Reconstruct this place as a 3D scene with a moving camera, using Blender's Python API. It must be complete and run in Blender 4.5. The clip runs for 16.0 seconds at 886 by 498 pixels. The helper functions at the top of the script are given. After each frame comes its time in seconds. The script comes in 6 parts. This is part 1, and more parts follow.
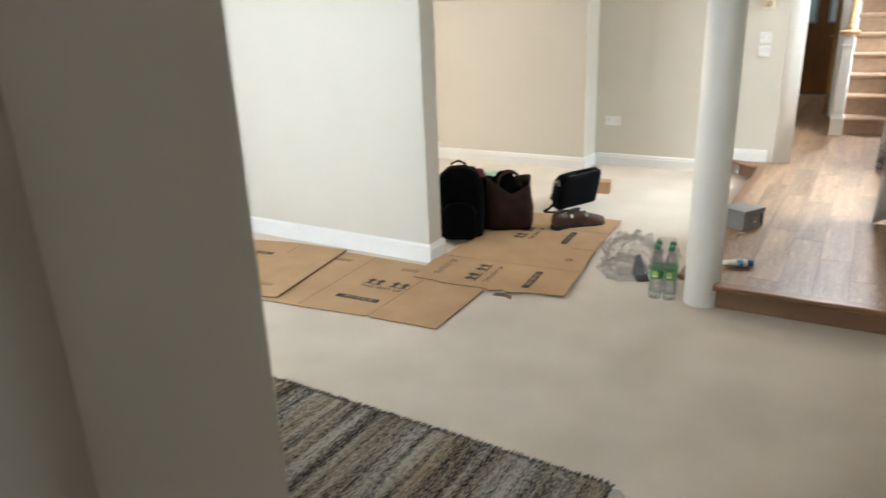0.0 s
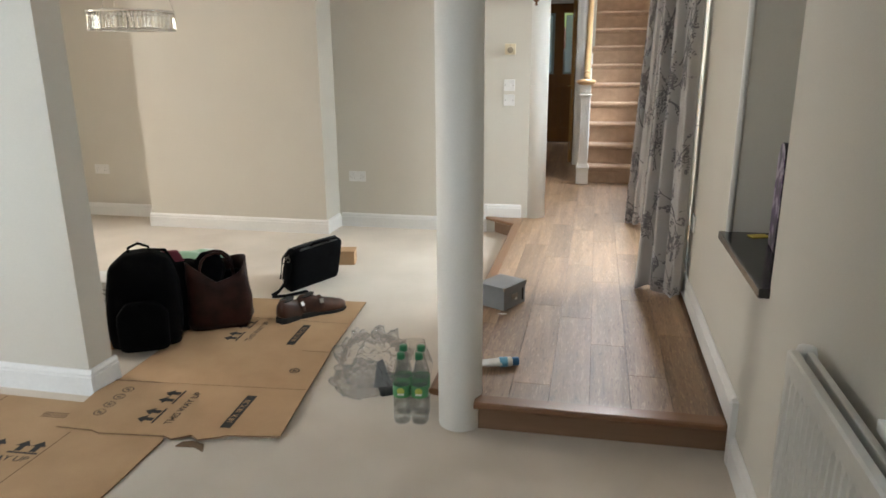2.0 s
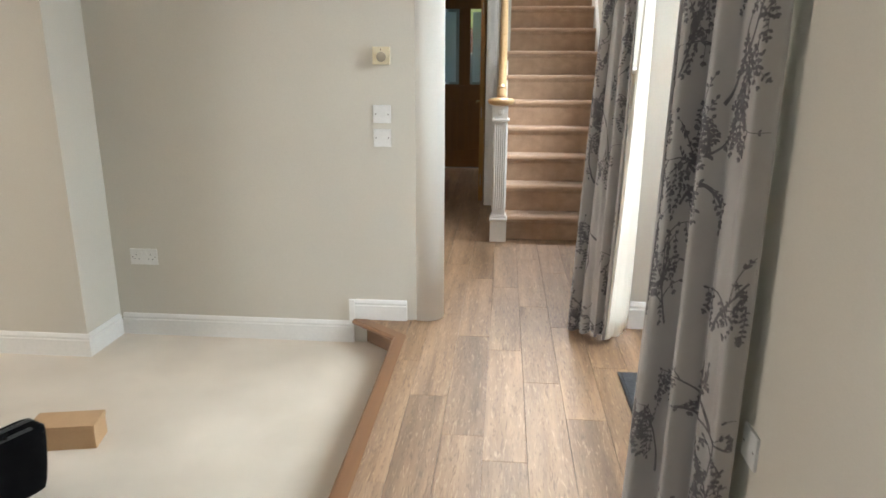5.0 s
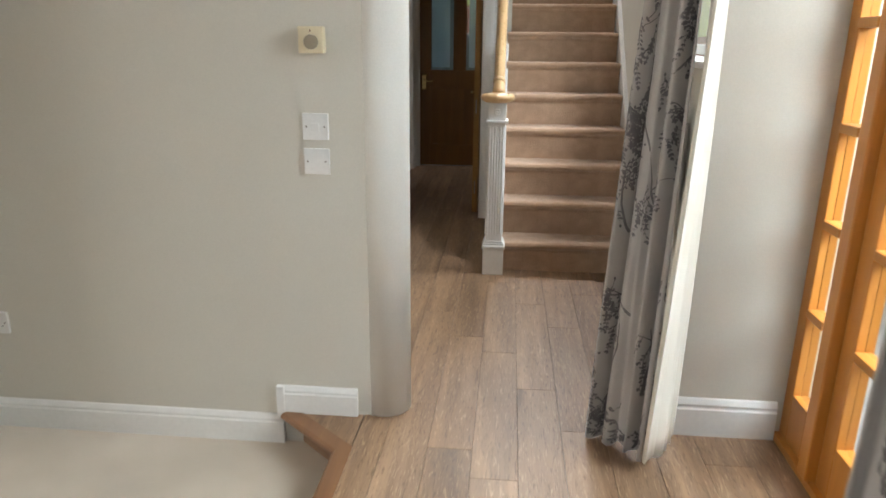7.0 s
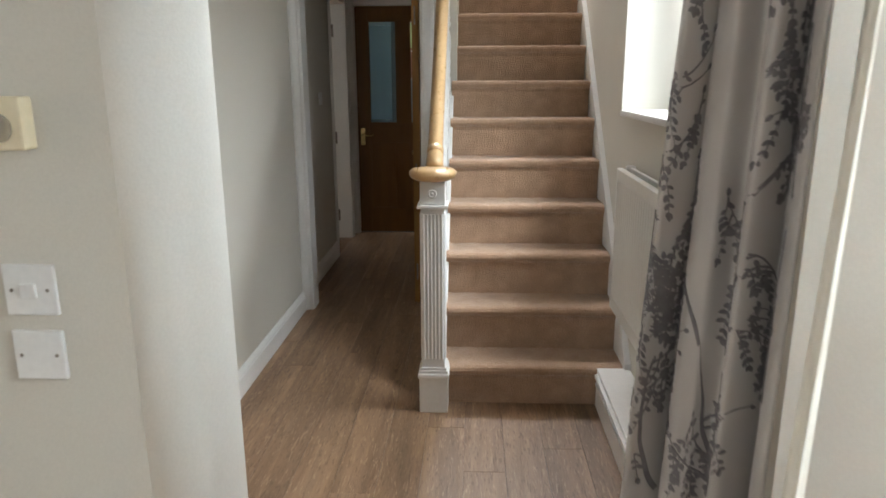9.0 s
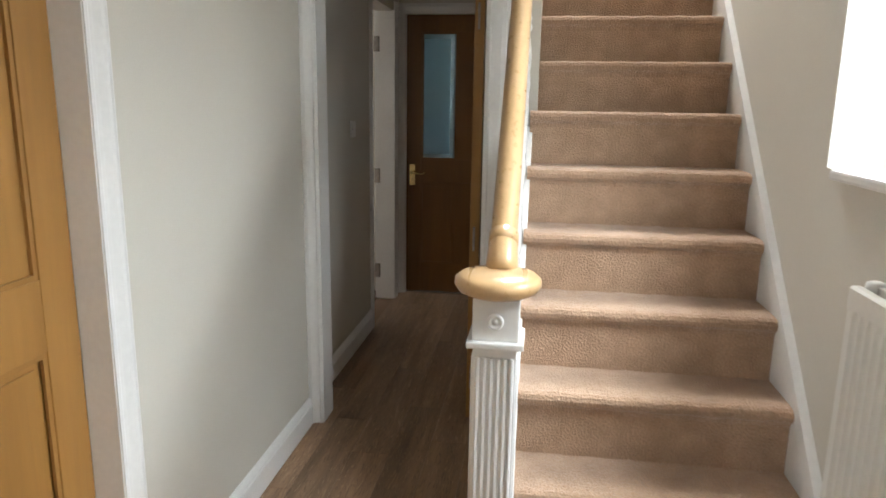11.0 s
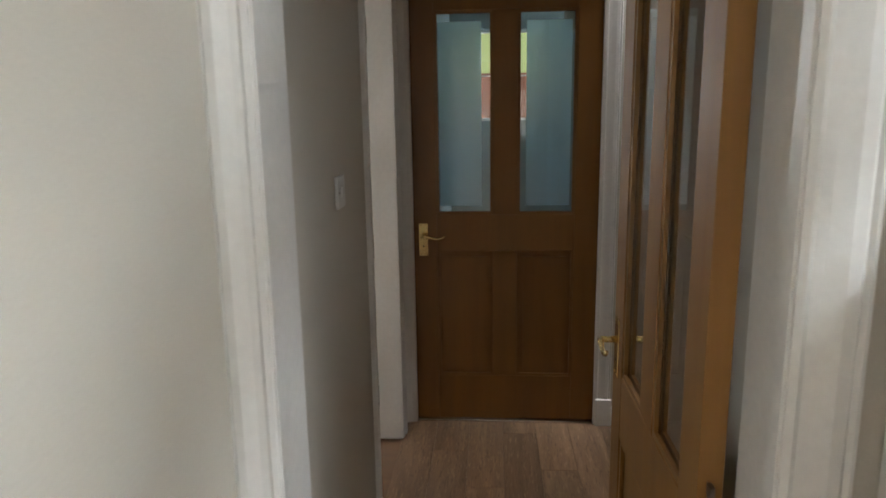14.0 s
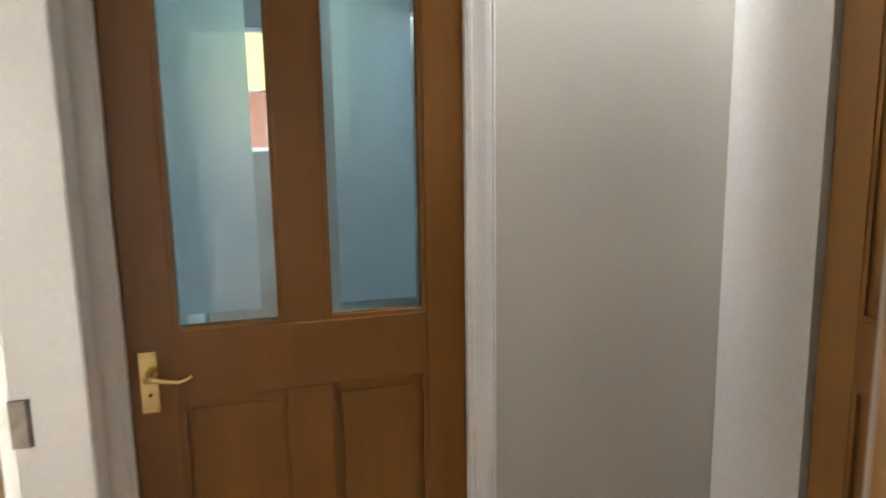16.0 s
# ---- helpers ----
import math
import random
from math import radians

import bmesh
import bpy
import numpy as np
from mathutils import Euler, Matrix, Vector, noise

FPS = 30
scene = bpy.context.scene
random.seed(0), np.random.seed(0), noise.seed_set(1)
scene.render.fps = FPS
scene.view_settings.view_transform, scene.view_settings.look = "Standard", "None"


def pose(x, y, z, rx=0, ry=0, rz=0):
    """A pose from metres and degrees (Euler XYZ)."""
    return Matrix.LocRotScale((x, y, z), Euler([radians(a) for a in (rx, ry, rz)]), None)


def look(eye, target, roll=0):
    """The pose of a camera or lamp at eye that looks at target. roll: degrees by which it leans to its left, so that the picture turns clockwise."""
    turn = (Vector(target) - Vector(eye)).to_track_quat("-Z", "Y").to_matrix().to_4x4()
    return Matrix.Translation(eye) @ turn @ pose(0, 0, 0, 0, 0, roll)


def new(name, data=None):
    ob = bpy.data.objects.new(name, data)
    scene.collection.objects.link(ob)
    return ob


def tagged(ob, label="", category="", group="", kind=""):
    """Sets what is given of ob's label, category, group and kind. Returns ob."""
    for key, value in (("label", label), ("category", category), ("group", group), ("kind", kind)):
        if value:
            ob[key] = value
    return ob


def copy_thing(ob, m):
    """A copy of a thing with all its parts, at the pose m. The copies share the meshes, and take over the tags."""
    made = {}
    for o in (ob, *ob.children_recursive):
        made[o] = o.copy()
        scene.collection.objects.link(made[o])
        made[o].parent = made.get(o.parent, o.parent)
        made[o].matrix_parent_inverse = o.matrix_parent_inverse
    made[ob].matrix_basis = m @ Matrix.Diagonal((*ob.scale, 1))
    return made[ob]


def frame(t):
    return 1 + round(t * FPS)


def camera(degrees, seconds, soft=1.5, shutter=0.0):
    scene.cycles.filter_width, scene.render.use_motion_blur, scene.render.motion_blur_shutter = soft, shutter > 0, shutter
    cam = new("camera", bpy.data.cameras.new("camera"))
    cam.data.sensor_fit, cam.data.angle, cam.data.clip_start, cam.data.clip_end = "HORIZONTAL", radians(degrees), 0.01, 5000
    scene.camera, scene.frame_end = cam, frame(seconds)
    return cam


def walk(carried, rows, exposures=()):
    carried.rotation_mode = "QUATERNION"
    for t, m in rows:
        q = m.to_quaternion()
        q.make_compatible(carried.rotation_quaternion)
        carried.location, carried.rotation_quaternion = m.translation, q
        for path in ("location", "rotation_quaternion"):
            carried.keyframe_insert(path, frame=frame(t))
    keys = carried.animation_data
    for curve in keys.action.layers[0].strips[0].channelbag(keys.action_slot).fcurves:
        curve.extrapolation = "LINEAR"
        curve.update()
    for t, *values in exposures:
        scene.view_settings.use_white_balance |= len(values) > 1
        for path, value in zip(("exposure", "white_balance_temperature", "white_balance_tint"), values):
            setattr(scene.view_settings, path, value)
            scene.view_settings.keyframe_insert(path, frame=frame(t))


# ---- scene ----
cam = camera(65.8, 16.0, soft=1.6, shutter=0.3)
PATH = [
    (0, (0.163, 0.822, 1.452), (-0.835, 2.429, 0.805), -2.2),
    (0.5, (0.162, 1.092, 1.409), (-0.604, 2.834, 0.792), -1.9),
    (1, (0.114, 1.369, 1.406), (-0.492, 3.184, 0.822), -1.2),
    (1.5, (0.04, 1.63, 1.408), (-0.436, 3.493, 0.855), -0.6),
    (2, (0.033, 1.892, 1.384), (-0.382, 3.773, 0.846), -0.5),
    (2.5, (-0.013, 2.228, 1.402), (-0.382, 4.114, 0.848), -0.5),
    (3, (-0.06, 2.57, 1.423), (-0.369, 4.462, 0.853), -0.2),
    (3.5, (-0.031, 2.915, 1.416), (-0.295, 4.817, 0.855), -0.2),
    (4, (-0.036, 3.272, 1.413), (-0.267, 5.183, 0.869), -0.2),
    (4.2, (-0.046, 3.426, 1.431), (-0.238, 5.346, 0.905), 0.0),
    (6.3, (-0.024, 4.728, 1.425), (-0.184, 6.641, 0.865), 0.3),
    (6.5, (0.019, 4.788, 1.435), (-0.177, 6.697, 0.87), 0.8),
    (7, (-0.005, 5.134, 1.451), (-0.183, 7.037, 0.863), 0.5),
    (7.5, (0.036, 5.456, 1.469), (-0.105, 7.365, 0.892), 0.4),
    (8, (0.034, 5.74, 1.459), (-0.067, 7.662, 0.913), -0.2),
    (8.5, (0.051, 6.035, 1.473), (-0.013, 7.967, 0.958), -0.2),
    (9, (0.094, 6.279, 1.505), (0.005, 8.218, 1.025), -0.2),
    (9.2, (0.091, 6.404, 1.507), (-0.026, 8.342, 1.028), -0.1),
    (11.5, (-0.041, 7.826, 1.538), (-0.383, 9.754, 1.131), 0.4),
    (12, (-0.128, 8.076, 1.555), (-0.542, 9.987, 1.136), -0.3),
    (12.5, (-0.295, 8.337, 1.535), (-0.693, 10.254, 1.128), -0.7),
    (13, (-0.415, 8.672, 1.544), (-0.742, 10.601, 1.129), -1.1),
    (13.2, (-0.466, 8.799, 1.562), (-0.762, 10.734, 1.149), -1.1),
    (13.5, (-0.542, 9.01, 1.566), (-0.778, 10.954, 1.16), -1.2),
    (14, (-0.591, 9.393, 1.587), (-0.734, 11.348, 1.19), -0.9),
    (14.5, (-0.572, 9.751, 1.61), (-0.661, 11.71, 1.218), -0.6),
    (15, (-0.611, 10.08, 1.625), (-0.584, 12.044, 1.246), -0.4),
    (15.2, (-0.627, 10.205, 1.617), (-0.508, 12.168, 1.252), -0.1),
    (15.5, (-0.579, 10.437, 1.584), (-0.386, 12.397, 1.235), -0.4),
    (15.6, (-0.565, 10.512, 1.577), (-0.333, 12.47, 1.241), -0.3),
    (16, (-0.651, 10.771, 1.575), (-0.115, 12.67, 1.248), -0.9),
]
EXPO = [(0, -0.1), (1.5, -0.55), (4, -0.55), (6.5, -0.8), (8.5, -1.05), (9.5, -1.0), (11.5, -0.5), (12.5, -0.65), (13.5, -0.55), (14.5, 0.5), (15, 0.95), (15.5, 1.2), (16, 1.35)]
walk(cam, [(t, look(eye, target, roll)) for t, eye, target, roll in PATH], exposures=EXPO)

# ---- light ----
H = 0.13          # height of the timber floor above the carpet
CEIL = 2.5
world = bpy.data.worlds.new("sky")
scene.world = world
world.use_nodes = True
sky = world.node_tree.nodes.new("ShaderNodeTexSky")
sky.sky_type, sky.sun_disc = "NISHITA", False
sky.sun_elevation, sky.sun_rotation = radians(42), radians(250)
world.node_tree.links.new(sky.outputs[0], world.node_tree.nodes["Background"].inputs[0])
world.node_tree.nodes["Background"].inputs[1].default_value = 0.12
sun = new("sun", bpy.data.lights.new("sun", "SUN"))
sun.data.energy, sun.data.angle, sun.data.color = 0.8, radians(12), (1.0, 0.95, 0.88)
sun.matrix_world = look((-6, 2, 9), (0, 6, 0))


def daylight(name, eye, target, w, h, watts, color=(0.93, 0.97, 1.0)):
    lamp = new(name, bpy.data.lights.new(name, "AREA"))
    lamp.data.shape, lamp.data.size, lamp.data.size_y = "RECTANGLE", w, h
    lamp.data.energy, lamp.data.color = watts, color
    lamp.matrix_world = look(eye, target)
    return lamp


daylight("west_window_daylight", (-5.9, 5.3, 1.55), (-4, 5.4, 0.9), 1.1, 1.2, 105, (1.0, 0.95, 0.89))
daylight("east_window_daylight", (1.05, 2.28, 1.6), (-1.2, 3.0, 1.25), 1.4, 1.2, 20, (0.80, 0.91, 1.0))
# assumed source: lights the partition and cartons through an unseen window
daylight("front_assumed_daylight", (-3.05, 1.30, 1.65), (-2.9, 4.0, 0.6), 1.3, 1.3, 85, (0.82, 0.92, 1.0))
# weak fill from an added lobby window, brightens the near entry wall
daylight("lobby_fill_light", (-0.3, -1.95, 1.5), (-0.5, 1.5, 1.1), 1.1, 1.1, 6, (1.0, 0.94, 0.86))
daylight("garden_door_daylight", (1.9, 6.55, 2.05), (0.2, 6.2, 0.2), 1.5, 1.4, 320, (0.82, 0.94, 1.0))
daylight("hall_window_daylight", (1.75, 8.75, 2.88), (-0.9, 8.85, 0.8), 1.4, 0.75, 270, (0.86, 0.94, 1.0))
daylight("porch_daylight", (-0.5, 15.5, 2.9), (-0.5, 13.4, 0.7), 0.8, 0.5, 260, (0.82, 0.96, 1.0))
# unseen lamp added inside the closed stairwell, brightens treads and side wall
daylight("stairwell_fill", (0.36, 12.1, 4.4), (0.42, 9.4, 0.9), 0.8, 0.9, 270, (0.95, 0.97, 1.0))
daylight("study_window_daylight", (-2.9, 14.6, 1.9), (-2.5, 12.0, 0.8), 1.2, 0.9, 210, (0.93, 0.96, 1.0))

# ---- materials ----


def material(name, base, dark=None, rough=0.6, metal=0.0, scale=8.0, fine=120.0, bump=0.05, spec=0.5, object_random=0.0,
             mix_low=0.35, mix_high=0.7, stretch=(1, 1, 1), detail=4.0, sheen=0.0, coat=0.0, speckle=0.12):
    """Principled surface with two scales of variation and a fine relief."""
    m = bpy.data.materials.new(name)
    m.use_nodes = True
    n, l = m.node_tree.nodes, m.node_tree.links
    b = n["Principled BSDF"]
    dark = dark or tuple(c * 0.88 for c in base)
    coord = n.new("ShaderNodeTexCoord")
    mapping = n.new("ShaderNodeMapping")
    mapping.inputs["Scale"].default_value = stretch
    l.new(coord.outputs["Object"], mapping.inputs[0])
    large, small = n.new("ShaderNodeTexNoise"), n.new("ShaderNodeTexNoise")
    large.inputs["Scale"].default_value, large.inputs["Detail"].default_value = scale, detail
    small.inputs["Scale"].default_value, small.inputs["Detail"].default_value = fine, 3.0
    l.new(mapping.outputs[0], large.inputs[0])
    l.new(mapping.outputs[0], small.inputs[0])
    ramp = n.new("ShaderNodeMapRange")
    ramp.inputs[1].default_value, ramp.inputs[2].default_value = mix_low, mix_high
    l.new(large.outputs[0], ramp.inputs[0])
    mix = n.new("ShaderNodeMix")
    mix.data_type = "RGBA"
    mix.inputs[6].default_value, mix.inputs[7].default_value = (*dark, 1), (*base, 1)
    l.new(ramp.outputs[0], mix.inputs[0])
    out = mix.outputs[2]
    speck = n.new("ShaderNodeMix")
    speck.data_type, speck.blend_type = "RGBA", "MULTIPLY"
    speck.inputs[0].default_value = speckle
    l.new(out, speck.inputs[6])
    l.new(small.outputs[0], speck.inputs[7])
    out = speck.outputs[2]
    bright = n.new("ShaderNodeHueSaturation")
    bright.inputs["Value"].default_value = 1 / (1 - 0.5 * speckle)
    l.new(out, bright.inputs["Color"])
    out = bright.outputs[0]
    if object_random:
        info = n.new("ShaderNodeObjectInfo")
        rr = n.new("ShaderNodeMapRange")
        rr.inputs[3].default_value, rr.inputs[4].default_value = 1.1 - object_random, 1.1 + object_random
        l.new(info.outputs["Random"], rr.inputs[0])
        l.new(rr.outputs[0], bright.inputs["Value"])
    l.new(out, b.inputs["Base Color"])
    b.inputs["Roughness"].default_value, b.inputs["Metallic"].default_value = rough, metal
    b.inputs["Specular IOR Level"].default_value = spec
    b.inputs["Sheen Weight"].default_value = sheen
    b.inputs["Coat Weight"].default_value = coat
    if bump:
        bp = n.new("ShaderNodeBump")
        bp.inputs["Strength"].default_value, bp.inputs["Distance"].default_value = bump, 0.01
        l.new(small.outputs[0], bp.inputs["Height"])
        l.new(bp.outputs[0], b.inputs["Normal"])
    return m


def timber(name, light, dark, knot=None, rough=0.35, along="y", object_random=0.0, grain=1.0, bump=0.08, coat=0.0, rustic=0.0):
    """Wood with long grain along one axis, streaks and scattered knots."""
    m = bpy.data.materials.new(name)
    m.use_nodes = True
    n, l = m.node_tree.nodes, m.node_tree.links
    b = n["Principled BSDF"]
    coord, mapping = n.new("ShaderNodeTexCoord"), n.new("ShaderNodeMapping")
    s = {"x": (0.5, 7, 7), "y": (7, 0.5, 7), "z": (7, 7, 0.5)}[along]
    mapping.inputs["Scale"].default_value = tuple(c * grain for c in s)
    l.new(coord.outputs["Object"], mapping.inputs[0])
    info = n.new("ShaderNodeObjectInfo")
    wide = n.new("ShaderNodeTexNoise")
    wide.noise_dimensions = "4D"
    wide.inputs["Scale"].default_value, wide.inputs["Detail"].default_value = 1.2, 5
    wide.inputs["Distortion"].default_value = 0.5
    wide.inputs["Roughness"].default_value = 0.6
    fine = n.new("ShaderNodeTexNoise")
    fine.noise_dimensions = "4D"
    fine.inputs["Scale"].default_value, fine.inputs["Detail"].default_value = 9, 6
    times = n.new("ShaderNodeMath")
    times.operation = "MULTIPLY"
    times.inputs[1].default_value = 37.0
    l.new(info.outputs["Random"], times.inputs[0])
    for t in (wide, fine):
        l.new(mapping.outputs[0], t.inputs["Vector"])
        l.new(times.outputs[0], t.inputs["W"])
    ramp = n.new("ShaderNodeValToRGB")
    ramp.color_ramp.elements[0].position, ramp.color_ramp.elements[1].position = 0.27, 0.68
    ramp.color_ramp.elements[0].color, ramp.color_ramp.elements[1].color = (*dark, 1), (*light, 1)
    l.new(wide.outputs[0], ramp.inputs[0])
    mix = n.new("ShaderNodeMix")
    mix.data_type, mix.blend_type = "RGBA", "MULTIPLY"
    mix.inputs[0].default_value = 0.22
    l.new(ramp.outputs[0], mix.inputs[6])
    l.new(fine.outputs[0], mix.inputs[7])
    out = mix.outputs[2]
    if rustic:
        # pale limed streaks and dark swirls that vary from board to board
        cmap = n.new("ShaderNodeMapping")
        cmap.inputs["Scale"].default_value = {"x": (2.2, 15, 15), "y": (15, 2.2, 15), "z": (15, 15, 2.2)}[along]
        l.new(coord.outputs["Object"], cmap.inputs[0])
        swirl, streak = n.new("ShaderNodeTexNoise"), n.new("ShaderNodeTexNoise")
        for t, sc, de, di in ((swirl, 1.0, 4, 1.6), (streak, 4.5, 3, 2.2)):
            t.noise_dimensions = "4D"
            t.inputs["Scale"].default_value, t.inputs["Detail"].default_value, t.inputs["Distortion"].default_value = sc, de, di
            l.new(cmap.outputs[0], t.inputs["Vector"])
            l.new(times.outputs[0], t.inputs["W"])
        for t, lo, hi, colour, amount in ((swirl, 0.42, 0.66, (0.22, 0.14, 0.09), rustic), (streak, 0.57, 0.70, (0.54, 0.38, 0.24), rustic * 0.7), (streak, 0.44, 0.33, (0.05, 0.028, 0.016), rustic * 0.7)):
            rm = n.new("ShaderNodeMapRange")
            rm.inputs[1].default_value, rm.inputs[2].default_value, rm.inputs[4].default_value = lo, hi, amount
            l.new(t.outputs[0], rm.inputs[0])
            sm = n.new("ShaderNodeMix")
            sm.data_type = "RGBA"
            sm.inputs[7].default_value = (*colour, 1)
            l.new(rm.outputs[0], sm.inputs[0])
            l.new(out, sm.inputs[6])
            out = sm.outputs[2]
    if knot:
        vor = n.new("ShaderNodeTexVoronoi")
        vmap = n.new("ShaderNodeMapping")
        vmap.inputs["Scale"].default_value = {"x": (2, 7, 7), "y": (7, 2, 7), "z": (7, 7, 2)}[along]
        l.new(coord.outputs["Object"], vmap.inputs[0])
        l.new(vmap.outputs[0], vor.inputs["Vector"])
        vor.inputs["Scale"].default_value = 1.0
        vr = n.new("ShaderNodeMapRange")
        vr.inputs[1].default_value, vr.inputs[2].default_value, vr.inputs[3].default_value, vr.inputs[4].default_value = 0.04, 0.11, 0.7, 0.0
        l.new(vor.outputs["Distance"], vr.inputs[0])
        km = n.new("ShaderNodeMix")
        km.data_type = "RGBA"
        km.inputs[7].default_value = (*knot, 1)
        l.new(vr.outputs[0], km.inputs[0])
        l.new(out, km.inputs[6])
        out = km.outputs[2]
    hsv = n.new("ShaderNodeHueSaturation")
    hsv.inputs["Value"].default_value = 1.08
    if object_random:
        rr = n.new("ShaderNodeMapRange")
        rr.inputs[3].default_value, rr.inputs[4].default_value = 1.08 - object_random, 1.08 + object_random
        l.new(info.outputs["Random"], rr.inputs[0])
        l.new(rr.outputs[0], hsv.inputs["Value"])
    l.new(out, hsv.inputs["Color"])
    l.new(hsv.outputs[0], b.inputs["Base Color"])
    rmap = n.new("ShaderNodeMapRange")
    rmap.inputs[3].default_value, rmap.inputs[4].default_value = rough - 0.08, rough + 0.12
    l.new(fine.outputs[0], rmap.inputs[0])
    l.new(rmap.outputs[0], b.inputs["Roughness"])
    b.inputs["Coat Weight"].default_value = coat
    bp = n.new("ShaderNodeBump")
    bp.inputs["Strength"].default_value, bp.inputs["Distance"].default_value = bump, 0.004
    l.new(fine.outputs[0], bp.inputs["Height"])
    l.new(bp.outputs[0], b.inputs["Normal"])
    return m


def glass(name, color=(1, 1, 1), rough=0.0, ior=1.45):
    m = bpy.data.materials.new(name)
    m.use_nodes = True
    b = m.node_tree.nodes["Principled BSDF"]
    b.inputs["Base Color"].default_value = (*color, 1)
    b.inputs["Transmission Weight"].default_value = 1.0
    b.inputs["Roughness"].default_value, b.inputs["IOR"].default_value = rough, ior
    return m


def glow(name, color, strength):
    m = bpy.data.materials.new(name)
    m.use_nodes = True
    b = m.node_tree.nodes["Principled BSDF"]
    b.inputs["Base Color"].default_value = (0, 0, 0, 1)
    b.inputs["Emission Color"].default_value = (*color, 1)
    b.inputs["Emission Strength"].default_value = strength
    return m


M_WALL = material("cream_wall_paint", (0.62, 0.585, 0.515), (0.59, 0.555, 0.49), rough=0.75, scale=1.2, fine=220, bump=0.05)
M_CEIL = material("white_ceiling_paint", (0.82, 0.81, 0.78), rough=0.8, scale=1.5, fine=160, bump=0.04)
M_TRIM = material("white_gloss_paint", (0.80, 0.79, 0.77), (0.76, 0.75, 0.73), rough=0.35, scale=3, fine=60, bump=0.02)
M_PILLAR = material("white_plaster_paint", (0.78, 0.76, 0.71), (0.75, 0.73, 0.68), rough=0.55, scale=2, fine=180, bump=0.05)
M_CARPET = material("cream_wool_carpet", (0.70, 0.605, 0.50), (0.61, 0.52, 0.42), rough=0.95, scale=2.6, fine=520, bump=0.35, spec=0.1, sheen=0.3, detail=8, speckle=0.5)
M_STAIR = material("beige_stair_carpet", (0.50, 0.335, 0.225), (0.41, 0.27, 0.178), rough=0.95, scale=14, fine=150, bump=1.0, spec=0.1, sheen=0.25, detail=8, speckle=0.5)
M_PLANK = timber("oak_plank", (0.40, 0.25, 0.145), (0.12, 0.065, 0.036), rough=0.42, object_random=0.16, grain=1.6, bump=0.06, rustic=0.6)
M_NOSING = timber("dark_oak_nosing", (0.26, 0.125, 0.055), (0.15, 0.065, 0.028), rough=0.35, along="y")
M_NOSING_X = timber("dark_oak_nosing_across", (0.26, 0.125, 0.055), (0.15, 0.065, 0.028), rough=0.35, along="x")
M_RISER = timber("oak_riser", (0.26, 0.15, 0.085), (0.17, 0.095, 0.052), rough=0.5, along="x")
M_DOOR = timber("varnished_oak_door", (0.20, 0.082, 0.009), (0.14, 0.052, 0.005), rough=0.45, along="z", bump=0.04)
M_PINE = timber("pine_door", (0.36, 0.18, 0.045), (0.25, 0.115, 0.026), knot=(0.15, 0.06, 0.02), rough=0.5, along="z", bump=0.05)
M_PINE_FRAME = timber("orange_pine_frame", (0.52, 0.21, 0.038), (0.38, 0.14, 0.022), knot=(0.2, 0.06, 0.015), rough=0.3, along="z", bump=0.04)
M_RAIL = timber("pale_beech_rail", (0.66, 0.44, 0.23), (0.56, 0.35, 0.16), rough=0.28, along="y", bump=0.03, coat=0.3)
M_GRANITE = material("dark_granite", (0.045, 0.04, 0.037), (0.018, 0.016, 0.015), rough=0.18, scale=60, fine=300, bump=0.0)
M_BRASS = material("polished_brass", (0.80, 0.60, 0.27), (0.72, 0.52, 0.22), rough=0.22, metal=1.0, scale=20, fine=90, bump=0.01)
M_STEEL = material("dull_steel_hinge", (0.36, 0.32, 0.28), (0.25, 0.22, 0.2), rough=0.4, metal=0.9, scale=30, fine=150, bump=0.02)
M_PLASTIC = material("white_plastic", (0.80, 0.79, 0.77), rough=0.4, scale=5, fine=80, bump=0.0)
M_IVORY = material("ivory_plastic", (0.76, 0.66, 0.46), rough=0.45, scale=5, fine=80, bump=0.0)
M_DIAL = material("grey_brown_dial", (0.30, 0.25, 0.18), rough=0.5, scale=5, fine=80, bump=0.0)
M_CARD = material("brown_cardboard", (0.50, 0.325, 0.185), (0.44, 0.28, 0.155), rough=0.85, scale=5, fine=140, bump=0.08, spec=0.2)
M_CARD_EDGE = material("cardboard_edge", (0.20, 0.12, 0.065), rough=0.95, scale=40, fine=200, bump=0.3)
M_INK = material("black_ink", (0.03, 0.026, 0.024), rough=0.8, scale=30, fine=200, bump=0.0)
M_BLACK = material("black_nylon", (0.004, 0.004, 0.0045), (0.002, 0.002, 0.0025), rough=0.85, scale=15, fine=400, bump=0.25, spec=0.06)
M_BLACK_GLOSS = material("black_leather", (0.010, 0.010, 0.011), rough=0.5, scale=15, fine=200, bump=0.2)
M_RED = material("dark_red_nylon", (0.17, 0.018, 0.035), rough=0.7, scale=10, fine=300, bump=0.2)
M_LEATHER = material("dark_brown_leather", (0.034, 0.011, 0.008), (0.014, 0.005, 0.004), spec=0.2, rough=0.45, scale=12, fine=160, bump=0.25)
M_SHOE = material("tan_brown_leather", (0.07, 0.024, 0.011), (0.026, 0.010, 0.006), spec=0.35, rough=0.38, scale=14, fine=140, bump=0.15)
M_GREYBOX = material("grey_painted_metal", (0.20, 0.205, 0.21), (0.17, 0.175, 0.18), rough=0.45, scale=10, fine=150, bump=0.04)
M_FRINGE = material("dark_rug_fringe", (0.10, 0.085, 0.07), rough=0.95, scale=60, fine=300, bump=0.2)
